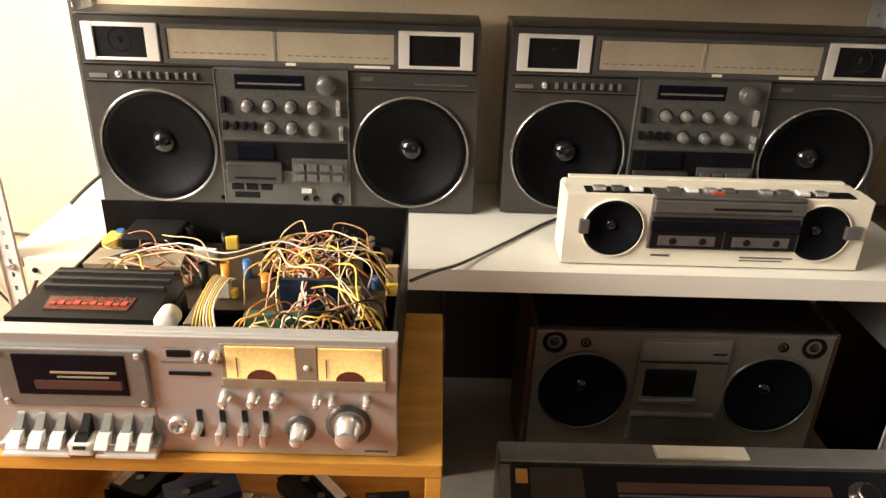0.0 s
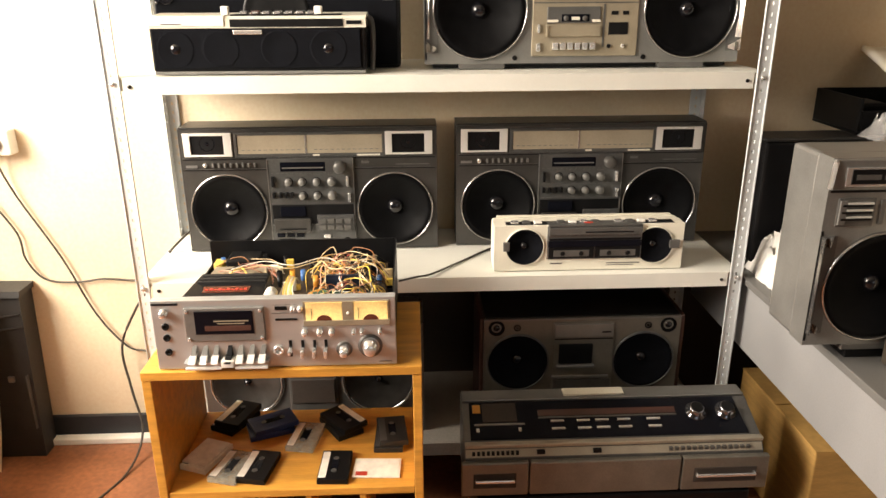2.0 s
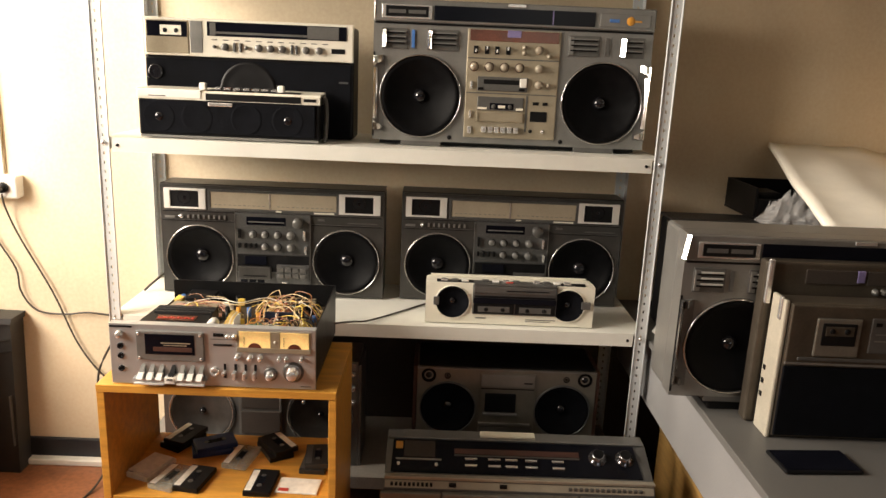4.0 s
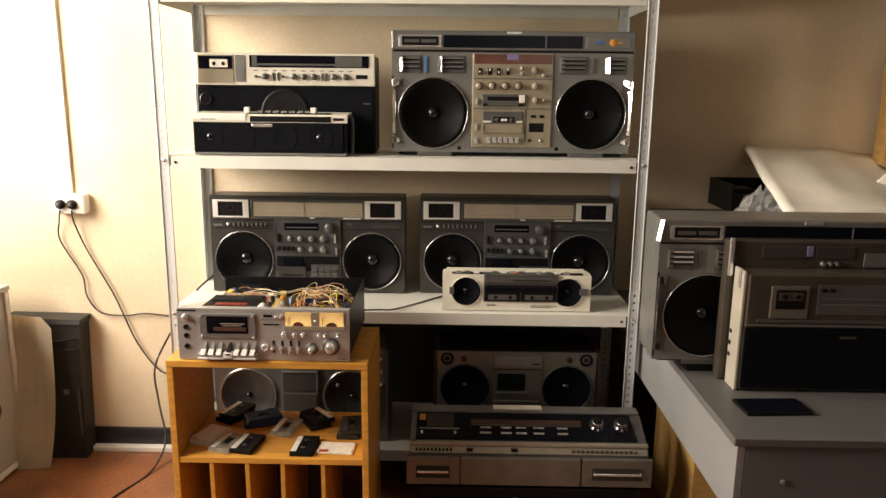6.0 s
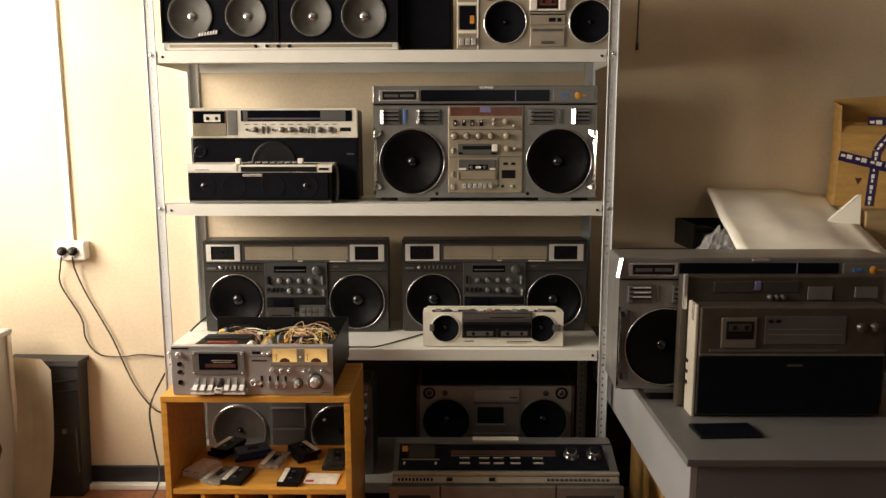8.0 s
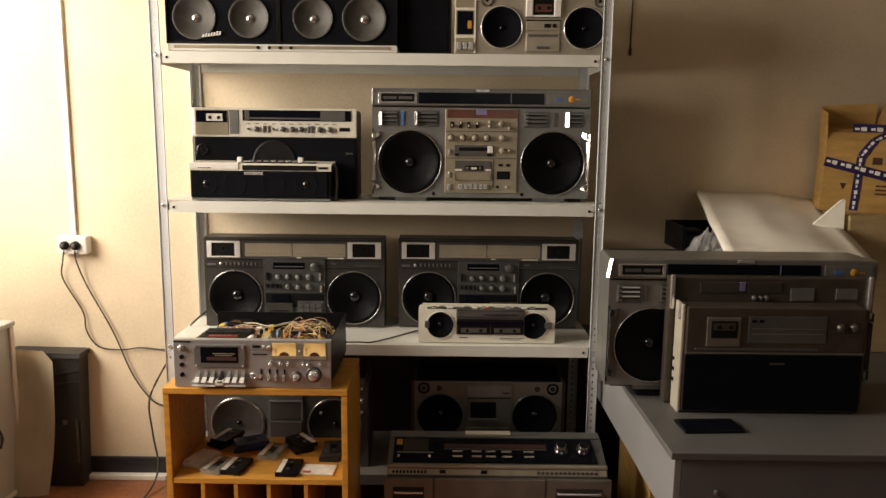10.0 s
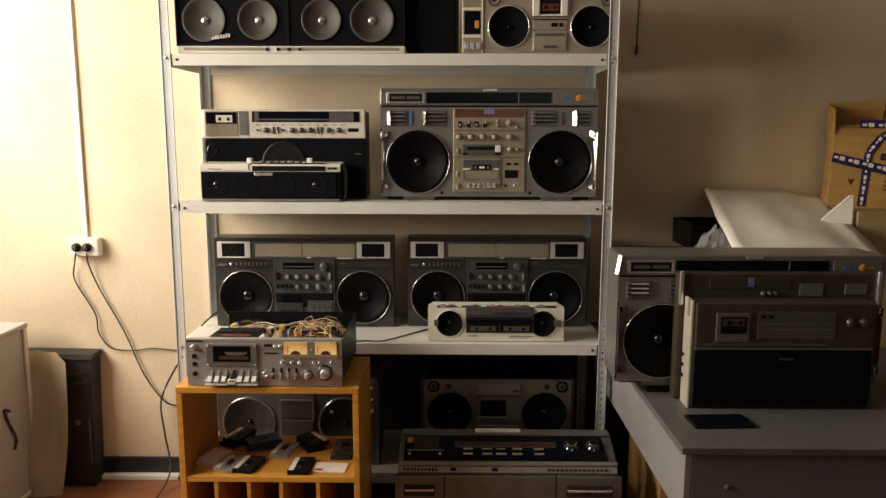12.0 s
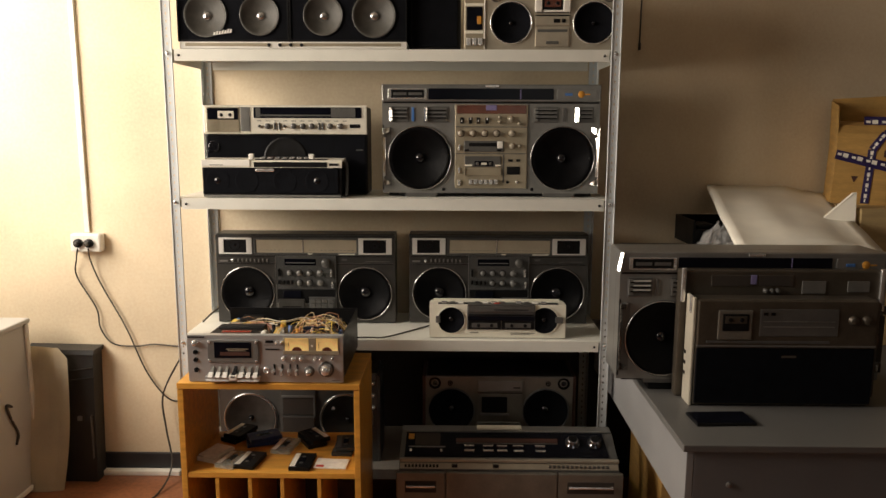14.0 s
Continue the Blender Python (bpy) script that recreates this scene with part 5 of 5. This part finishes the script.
# works inside
P(dk, "tape_mechanism", BLACK, ("b", 0.040, 0.205, 0.0325, 0.150, 0.0125, 0.112, 0.003), label="raised black tape mechanism")
P(dk, "head_plate", BLACK, ("b", 0.012, 0.202, 0.014, 0.032, 0.119, 0.132, 0.002))
P(dk, "mechanism_cover", BLACK, ("q", [(0.045, 0.052, 0.128), (0.202, 0.052, 0.128), (0.200, 0.150, 0.136), (0.060, 0.150, 0.136)], [(0.045, 0.050, 0.1125), (0.202, 0.050, 0.1125), (0.202, 0.152, 0.1125), (0.055, 0.152, 0.1125)]))
P(dk, "mechanism_label", DIALR, ("q", [(0.080, 0.066, 0.1305), (0.170, 0.066, 0.1305), (0.172, 0.090, 0.1325), (0.078, 0.090, 0.1325)], [(0.080, 0.066, 0.128), (0.170, 0.066, 0.128), (0.172, 0.090, 0.130), (0.078, 0.090, 0.130)]), label="red printed label")
P(dk, "mechanism_print", RED, *[("b", 0.084 + 0.0085 * i, 0.090 + 0.0085 * i, 0.073, 0.077 + 0.004 * (i % 2), 0.130, 0.1326) for i in range(10)])
for y in (0.105, 0.122, 0.138):
    P(dk, "cover_rib", GREYB, ("b", 0.062, 0.198, y, y + 0.004, 0.130, 0.1375, 0.001))
P(dk, "flywheel", WHITE, ("l", 0.217, 0.128, [(0, 0.045), (0.010, 0.045), (0.012, 0.047), (0.012, 0.066), (0, 0.066)], 24), label="pale rubber wheel")
P(dk, "circuit_board", PCB, ("b", 0.03, 0.44, 0.155, 0.34, 0.078, 0.082))
P(dk, "circuit_board", PCBG, ("b", 0.29, 0.36, 0.08, 0.092, 0.06, 0.120, 0.001))
P(dk, "circuit_board", PCB, ("b", 0.26, 0.44, 0.03, 0.10, 0.09, 0.094))
P(dk, "circuit_board", PCBB, ("b", 0.315, 0.385, 0.150, 0.156, 0.085, 0.128, 0.001), label="small upright blue-black board")
P(dk, "bracket", CHAMP, ("b", 0.226, 0.238, 0.07, 0.15, 0.10, 0.114, 0.002))
P(dk, "bracket", CHAMP, ("q", [(0.060, 0.200, 0.116), (0.180, 0.205, 0.112), (0.176, 0.240, 0.116), (0.066, 0.236, 0.119)], [(0.060, 0.200, 0.100), (0.180, 0.205, 0.100), (0.176, 0.240, 0.100), (0.066, 0.236, 0.100)]), label="yellowish metal bracket")
P(dk, "transformer", BLACK, ("b", 0.075, 0.150, 0.275, 0.340, 0.0825, 0.118, 0.004))
P(dk, "taped_coil", WIRES[0], ("b", 0.044, 0.068, 0.285, 0.320, 0.0825, 0.108, 0.004), label="small yellow taped coil")
rnd = random.Random(4)
for i in range(52):
    x, y = rnd.uniform(0.04, 0.44), rnd.uniform(0.165, 0.325)
    if i % 2:
        P(dk, "capacitor", (BLACK, SILVERD, ORANGE, BLUE, BLACK, CHAMP, BLACK)[i % 7], ("l", 0, 0, [(0, 0.0), (0.0055, 0.0), (0.006, 0.001), (0.006, 0.016 + rnd.uniform(0.0, 0.022)), (0, 0.016)], 10)).matrix_basis = pose(x, y, 0.0825, 90)
    else:
        P(dk, "component", (PAPER, WIRES[4], BLACK, WIRES[0], BLACK)[i % 5], ("b", x, x + 0.018, y, y + 0.008, 0.0825, 0.092 + rnd.uniform(0, 0.018), 0.002))
for i in range(116):
    k = rnd.choice((0, 0, 0, 1, 1, 2, 2, 3, 4, 4, 4, 5, 6, 7, 7)) if i % 4 != 3 else rnd.choice((2, 4, 4, 5, 6, 6, 7, 7, 0))
    kind = i % 4
    if kind < 2:
        # harness bundle over the amplifier boards
        a = (rnd.gauss(0.335, 0.035), rnd.uniform(0.17, 0.32), 0.100)
        b = (min(0.446, max(0.275, rnd.gauss(0.385, 0.05))), rnd.uniform(0.05, 0.30), 0.098)
        top, wob = rnd.uniform(0.112, 0.138), 0.013
    elif kind == 2:
        # loops behind the front panel
        a = (rnd.uniform(0.265, 0.41), rnd.uniform(0.035, 0.07), 0.085)
        b = (min(0.446, a[0] + rnd.uniform(0.02, 0.08)), rnd.uniform(0.05, 0.14), 0.090)
        top, wob = rnd.uniform(0.118, 0.143), 0.007
    else:
        # loom lying across the back of the tape mechanism
        a = (rnd.uniform(0.045, 0.10), rnd.uniform(0.17, 0.30), 0.100)
        b = (rnd.uniform(0.14, 0.215), rnd.uniform(0.18, 0.26), 0.098)
        top, wob = rnd.uniform(0.104, 0.124), 0.014
    j = lambda s: rnd.uniform(-s, s)
    mid = [(min(0.448, a[0] + (b[0] - a[0]) * f + j(wob)), max(0.026, min(0.345, a[1] + (b[1] - a[1]) * f + j(wob * 1.4))), top * g + 0.1 * (1 - g) + j(0.004)) for f, g in ((0.22, 0.8), (0.5, 1.0), (0.78, 0.8))]
    P(dk, "wire", WIRES[k], ("t", bend([a, *mid, b], 5), rnd.uniform(0.0008, 0.0014), 5))
for q in range(2):
    # thin leads crossing from one side to the other
    P(dk, "wire", WIRES[(4, 2, 5, 4, 0)[q]], ("t", bend([(0.10, 0.20 + 0.02 * q, 0.118), (0.17, 0.215 + 0.02 * q, 0.128 + 0.002 * q), (0.235, 0.20 + 0.018 * q, 0.126), (0.30, 0.22 + 0.02 * q, 0.134), (0.35, 0.21 + 0.02 * q, 0.118)], 5), 0.0012, 5))
for q in range(7):
    P(dk, "wire", WIRES[(0, 4, 0, 2, 4, 0, 2)[q]], ("t", bend([(0.236 + 0.002 * q, 0.20, 0.10), (0.238 + 0.0025 * q, 0.15, 0.128 - 0.001 * q), (0.236 + 0.003 * q, 0.09, 0.120), (0.240 + 0.006 * q, 0.04, 0.10)], 4), 0.0014, 5))
solid("signal_cable", CABLE, ("t", bend([(0.274, 1.26, 0.735), (0.31, 1.33, 0.716), (0.35, 1.395, 0.6975), (0.43, 1.49, 0.6935), (0.50, 1.57, 0.6935), (0.55, 1.615, 0.6935)]), 0.0026), label="black cable lying across the shelf", category="cable")
solid("signal_cable", CABLE, ("t", bend([(-0.29, 1.69, 0.735), (-0.31, 1.655, 0.735), (-0.335, 1.62, 0.715), (-0.355, 1.60, 0.6945)]), 0.0035), label="black cable behind the charcoal boombox", category="cable")

# ---- desk ----
ds = thing("desk", pose(1.146, 0.575, 0.0), "desk with grey laminate top and pale side rail", "desk")
P(ds, "top", DESKTOP, ("b", 0, 1.40, 0, 1.20, 0.652, 0.670, 0.002))
P(ds, "side_apron", APRON, ("b", 0.012, 0.030, 0.012, 1.18, 0.475, 0.651, 0.0015), label="pale grey side rail under the top")
P(ds, "front_panel", GREYP, ("b", 0.0305, 1.39, 0.012, 0.030, 0.002, 0.651, 0.0015), label="grey front panel")
P(ds, "lock", SILVER, ("c", 0.118, 0.565, 0.007, 0.007, 0.0125), label="small round lock")
P(ds, "leg", LAMIN, ("b", 1.36, 1.38, 0.04, 1.18, 0.0, 0.651)), P(ds, "leg", LAMIN, ("b", 0.45, 0.47, 0.04, 1.18, 0.0, 0.651))
ph = thing("smartphone", pose(1.29, 0.735, 0.670, 0, 0, 3), "black smartphone lying on the desk", "phone")
P(ph, "body", BLACK, ("b", -0.078, 0.078, -0.042, 0.042, 0, 0.008, 0.003))
P(ph, "screen", DIALD, ("b", -0.074, 0.074, -0.038, 0.038, 0.0078, 0.0086))

o = thing("radio_recorder", pose(1.220, 0.908, 0.670), "aged silver radio recorder between two others on the desk", "radio")
w, h, d = 0.56, 0.366, 0.036
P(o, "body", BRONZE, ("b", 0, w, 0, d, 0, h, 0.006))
PS(o, "display", MATTBR, ("b", 0.085, 0.20, -0.003, 0.001, h - 0.045, h - 0.015, 0.001), ("b", 0.215, 0.31, -0.003, 0.001, h - 0.045, h - 0.015, 0.001))
P(o, "indicator", VIOLET, ("b", 0.192, 0.210, -0.004, 0.001, h - 0.040, h - 0.014, 0.002))
for x in (0.235, 0.252, 0.268):
    knob(o, x, h - 0.058, 0.007, 0.012, SILVERD)
P(o, "switch_bank", SILVER, ("b", 0.335, 0.40, -0.003, 0.001, h - 0.065, h - 0.03, 0.001))
P(o, "switch_bank", SILVER, ("b", 0.46, 0.52, -0.003, 0.001, h - 0.06, h - 0.03, 0.001))
P(o, "handle_post", CHROME, ("b", 0.002, 0.014, -0.010, 0.0, h - 0.09, h + 0.006, 0.003))
P(o, "handle_post", CHROME, ("b", w - 0.014, w - 0.002, -0.010, 0.0, h - 0.09, h + 0.006, 0.003))
P(o, "grille", CLOTH, ("b", 0.02, w - 0.02, -0.003, 0.001, 0.02, 0.20, 0.002))

o = thing("radio_recorder", pose(1.243, 0.835, 0.670), "silver and black radio recorder with a cream side", "radio")
w, h, d = 0.488, 0.303, 0.062
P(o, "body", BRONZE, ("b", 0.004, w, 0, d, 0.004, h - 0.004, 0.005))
P(o, "side", ENDCAP, ("b", -0.006, 0.0035, 0.002, d + 0.002, 0.0, h, 0.003), label="cream plastic end cap")
for z in (0.075, 0.105, 0.135):
    P(o, "socket", BLACK, ("b", -0.008, -0.005, 0.045, 0.055, z, z + 0.010))
P(o, "hinge", CHROME, ("b", -0.010, -0.002, 0.012, 0.026, h - 0.045, h + 0.004, 0.003))
P(o, "grille", CLOTH, ("b", 0.006, w - 0.004, -0.005, 0.001, 0.010, 0.165, 0.003), label="black speaker grille")
P(o, "name_plate", BRONZE, ("b", 0.235, 0.275, -0.0065, -0.004, 0.140, 0.146, 0.001))
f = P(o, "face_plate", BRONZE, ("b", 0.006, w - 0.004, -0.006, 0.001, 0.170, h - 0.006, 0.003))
P(f, "tape_door", WARMD, ("b", 0.058, 0.150, -0.010, -0.005, 0.190, 0.272, 0.003))
P(f, "tape_window", BLACK, ("b", 0.070, 0.140, -0.0115, -0.009, 0.215, 0.262, 0.002))
P(f, "cassette", BRONZE, ("b", 0.076, 0.134, -0.0125, -0.011, 0.236, 0.256, 0.001))
for x in (0.090, 0.120):
    P(f, "reel", BLACK, ("c", x, 0.246, 0.006, -0.0142, -0.012))
P(f, "ledge", SILVERD, ("b", 0.030, 0.36, -0.0085, -0.005, 0.180, 0.187, 0.001))
P(f, "dial", SILVERD, ("b", 0.170, 0.38, -0.008, -0.005, 0.20, 0.275, 0.002))
PS(f, "led", BLACK, ("b", 0.178, 0.190, -0.0095, -0.007, 0.258, 0.266), ("b", 0.198, 0.210, -0.0095, -0.007, 0.258, 0.266))
PS(f, "scale", SILVER, ("b", 0.18, 0.37, -0.009, -0.007, 0.225, 0.228), ("b", 0.18, 0.37, -0.009, -0.007, 0.240, 0.242))
for x in (0.42, 0.455):
    knob(f, x, 0.245, 0.014, 0.016, BRONZE)
P(f, "edge", SILVER, ("b", 0.006, w - 0.004, -0.0075, -0.004, 0.1705, 0.175))

# things stacked at the back of the desk
solid("black_mat", BLACK, ("b", 1.16, 1.78, 0.965, 1.10, 0.6702, 0.6925, 0.003), label="thin black pad under the silver boombox", category="pad")
bb = thing("black_case", pose(1.205, 1.50, 0.670), "slim matt black equipment case standing on the desk", "case")
P(bb, "body", BLACK, ("b", 0, 0.64, 0, 0.10, 0, 0.325, 0.008))
P(bb, "lid", GREYB, ("b", -0.003, 0.643, -0.003, 0.103, 0.326, 0.335, 0.004))
for x in (0.10, 0.50):
    P(bb, "latch", SILVERD, ("b", x, x + 0.045, -0.007, -0.0005, 0.285, 0.325, 0.002))


def film(name, x, y, z, sx, sy, sz, material, label, category, seed, n=14, crease=0.35):
    """A crumpled sheet draped into a low heap."""
    bm = bmesh.new()
    g = []
    for i in range(n):
        g.append([])
        for j in range(n):
            u, v = i / (n - 1) * 2 - 1, j / (n - 1) * 2 - 1
            q = noise.noise(Vector((u * 2.2 + seed, v * 2.2, seed * 1.7)))
            q2 = noise.noise(Vector((u * 5 + seed, v * 5, 3.1)))
            hgt = max(0.0, 1 - max(abs(u), abs(v)) ** 2.2)
            g[i].append(bm.verts.new((x + sx * (u + 0.12 * q2), y + sy * (v + 0.12 * q), z + sz * hgt * (0.75 + 0.5 * q + crease * q2 + 0.5 * crease * noise.noise(Vector((u * 11, v * 11, seed)))))))
    under = [[bm.verts.new(v.co - Vector((0, 0, 0.0014))) for v in row] for row in g]
    for i in range(n - 1):
        for j in range(n - 1):
            bm.faces.new((g[i][j], g[i + 1][j], g[i + 1][j + 1], g[i][j + 1])).smooth = i % 2 == 0
            bm.faces.new((under[i][j], under[i][j + 1], under[i + 1][j + 1], under[i + 1][j]))
    rim = [(i, 0) for i in range(n)] + [(n - 1, j) for j in range(1, n)] + [(i, n - 1) for i in range(n - 2, -1, -1)] + [(0, j) for j in range(n - 2, 0, -1)]
    for (a, b), (c, d) in zip(rim, rim[1:] + rim[:1]):
        bm.faces.new((g[a][b], under[a][b], under[c][d], g[c][d]))
    bmesh.ops.recalc_face_normals(bm, faces=bm.faces[:])
    me = bpy.data.meshes.new(name)
    bm.to_mesh(me), bm.free(), me.materials.append(material)
    return tagged(new(name, me), label, category)


film("packing_sheet", 1.262, 1.365, 0.671, 0.085, 0.115, 0.17, SHEET, "crumpled white packing sheet heaped on the desk", "packaging", 2.3, 22, 0.6)
tr = thing("black_tray", pose(1.45, 1.53, 1.0055), "open black plastic box on the case", "box")
P(tr, "base", BLACK, ("b", 0, 0.30, 0, 0.22, 0, 0.006))
P(tr, "rim", BLACK, ("b", 0, 0.008, 0, 0.22, 0.0065, 0.092, 0.002), ("b", 0.292, 0.30, 0, 0.22, 0.0065, 0.092, 0.002), ("b", 0.0085, 0.2915, 0, 0.008, 0.0065, 0.060, 0.002), ("b", 0.0085, 0.2915, 0.212, 0.22, 0.0065, 0.092, 0.002))
P(tr, "adapter", BLACK, ("b", 0.02, 0.09, 0.03, 0.12, 0.0065, 0.076, 0.008))
film("bubble_wrap", 1.535, 1.475, 1.0065, 0.085, 0.048, 0.080, BAG, "crumpled bubble wrap beside the tray", "packaging", 5.1, 26, 0.8)

# packing foam sheet lying over the stack
bm = bmesh.new()
g = []
for i in range(15):
    u = i / 14
    g.append([])
    for j in range(11):
        v = j / 10
        x = 1.575 + 0.45 * u - 0.18 * 0.62 * v
        y = 1.775 - 0.62 * v
        z = 1.210 - 0.140 * v - 0.012 * u + 0.010 * noise.noise(Vector((u * 4, v * 3, 7))) + 0.006 * math.sin(9 * u - 4 * v) * v - 0.05 * max(0, u - 0.6) * (1 - v)
        g[i].append(bm.verts.new((x, y, z)))
for i in range(14):
    for j in range(10):
        bm.faces.new((g[i][j], g[i][j + 1], g[i + 1][j + 1], g[i + 1][j])).smooth = True
bmesh.ops.recalc_face_normals(bm, faces=bm.faces[:])
bmesh.ops.solidify(bm, geom=bm.faces[:], thickness=0.014)
me = bpy.data.meshes.new("foam_sheet")
bm.to_mesh(me), bm.free(), me.materials.append(FOAM)
tagged(new("foam_sheet", me), "large white packing foam sheet lying over the stack", "packaging")
solid("foam_corner", FOAM, ("q", [(1.868, 1.45, 1.115), (1.965, 1.415, 0.985), (1.970, 1.44, 1.208), (1.960, 1.44, 1.206)], [(1.868, 1.464, 1.115), (1.965, 1.428, 0.985), (1.970, 1.454, 1.208), (1.960, 1.454, 1.206)]), label="upright white foam corner piece", category="packaging")


def carton(m, w, d, h, label, CARD=CARD):
    o = thing("cardboard_box", m, label, "cardboard box", "cardboard boxes")
    P(o, "body", CARD, ("b", 0, w, 0, d, 0, h, 0.004))
    P(o, "flap", CARD, ("q", [(0.0, 0.0, h + 0.002), (w, 0.0, h + 0.002), (w, d * 0.49, h + 0.006), (0.0, d * 0.49, h + 0.006)], [(0.0, 0.0, h - 0.002), (w, 0.0, h - 0.002), (w, d * 0.49, h + 0.002), (0.0, d * 0.49, h + 0.002)]),
      ("q", [(0.0, d * 0.51, h + 0.006), (w, d * 0.51, h + 0.006), (w, d, h + 0.002), (0.0, d, h + 0.002)], [(0.0, d * 0.51, h + 0.002), (w, d * 0.51, h + 0.002), (w, d, h - 0.002), (0.0, d, h - 0.002)]))
    return o


carton(pose(1.985, 1.43, 0.670), 0.50, 0.34, 0.482, "plain pale cardboard box standing on the desk", CARDP)


def taped_carton(m, w, d, label):
    """A bulging carton whose rear flaps stand up, bound with printed tape."""
    o = thing("cardboard_box", m @ pose(0, 0, 0.045), label, "cardboard box", "cardboard boxes")
    prof = [(0.0, -0.045), (0.0, 0.175), (0.012, 0.205), (0.040, 0.232), (0.085, 0.246), (d, 0.250), (d, -0.045)]
    P(o, "body", CARD, ("p", 0.0, w, prof))
    P(o, "flap", CARD, ("q", [(0.0, d - 0.010, 0.250), (0.175, d - 0.010, 0.250), (0.180, d + 0.004, 0.345), (-0.006, d + 0.004, 0.330)], [(0.0, d - 0.006, 0.250), (0.175, d - 0.006, 0.250), (0.180, d + 0.008, 0.345), (-0.006, d + 0.008, 0.330)]), label="upright cardboard flap")
    P(o, "flap", CARD, ("q", [(0.176, d - 0.016, 0.250), (w, d - 0.016, 0.250), (w, d - 0.002, 0.54), (0.245, d - 0.002, 0.50), (0.205, d - 0.008, 0.37)], [(0.176, d - 0.012, 0.250), (w, d - 0.012, 0.250), (w, d + 0.002, 0.54), (0.245, d + 0.002, 0.50), (0.205, d - 0.004, 0.37)]), label="upright cardboard flap")
    P(o, "flap", CARD, ("q", [(-0.001, 0.0, 0.165), (-0.001, d, 0.165), (-0.010, d, 0.322), (-0.006, 0.045, 0.300)], [(0.003, 0.0, 0.165), (0.003, d, 0.165), (-0.006, d, 0.322), (-0.002, 0.045, 0.300)]), label="side flap bent upwards")

    def band(run, wd, n):
        """Tape along a run of points on the carton, with bars of print."""
        run = [Vector(p) for p in run]
        length = sum((b - a).length for a, b in zip(run, run[1:]))
        up = Vector((0, -0.0016, 0.0008))
        tape, marks, done = [], [], 0.0
        for a, b in zip(run, run[1:]):
            t = (b - a).normalized()
            side = t.cross(Vector((0, -1, 0.35)).normalized()).normalized() * wd / 2
            quad = lambda p, q, e, lift: [tuple(v + up * lift) for v in (p - side * e, q - side * e, q + side * e, p + side * e)]
            tape.append(("q", quad(a, b, 1.0, 1.0), quad(a, b, 1.0, 0.0)))
            k = max(1, round(n * (b - a).length / length))
            for q in range(k):
                for s0, s1, e in ((0.12, 0.40, 0.22), (0.50, 0.86, 0.36)):
                    marks.append(("q", quad(a + (b - a) * ((q + s0) / k), a + (b - a) * ((q + s1) / k), e, 1.6), quad(a + (b - a) * ((q + s0) / k), a + (b - a) * ((q + s1) / k), e, 0.9)))
        tp = P(o, "tape", TAPE, *tape, label="purple printed parcel tape")
        P(tp, "tape_print", PAPER, *marks)

    band([(0.108, -0.001, -0.04), (0.112, -0.001, 0.150), (0.128, -0.001, 0.178), (0.150, 0.012, 0.207), (0.205, 0.040, 0.235)], 0.026, 9)
    band([(-0.001, -0.003, 0.132), (w, -0.003, 0.0)], 0.040, 13)
    band([(0.085, 0.060, 0.246), (w, 0.075, 0.250)], 0.040, 10)
    P(o, "torn_label", PAPER, ("q", [(0.185, 0.010, 0.204), (0.36, 0.008, 0.198), (0.36, 0.060, 0.246), (0.225, 0.062, 0.247)], [(0.185, 0.012, 0.202), (0.36, 0.010, 0.196), (0.36, 0.062, 0.244), (0.225, 0.064, 0.245)]), label="torn pale address label")
    P(o, "marking", SIDEW, ("q", [(0.056, -0.0015, 0.055), (0.078, -0.0015, 0.055), (0.067, -0.0015, 0.032)], [(0.056, 0.0, 0.055), (0.078, 0.0, 0.055), (0.067, 0.0, 0.032)]))
    for x0, x1, z0, z1 in ((0.150, 0.180, 0.125, 0.150), (0.205, 0.262, 0.105, 0.150)):
        P(o, "marking", SIDEW, ("b", x0, x1, -0.0012, 0.0, z0, z1))
    P(o, "print", SIDEW, *[("b", 0.17, 0.30, -0.0012, 0.0, 0.020 + 0.014 * q, 0.026 + 0.014 * q) for q in range(3)])
    return o


taped_carton(pose(1.950, 1.575, 1.160, 0, 2, -19), 0.60, 0.19, "bulging cardboard box bound with purple printed tape")
carton(pose(1.275, 1.17, 0.0), 0.20, 0.42, 0.30, "open cardboard box on the floor under the desk")
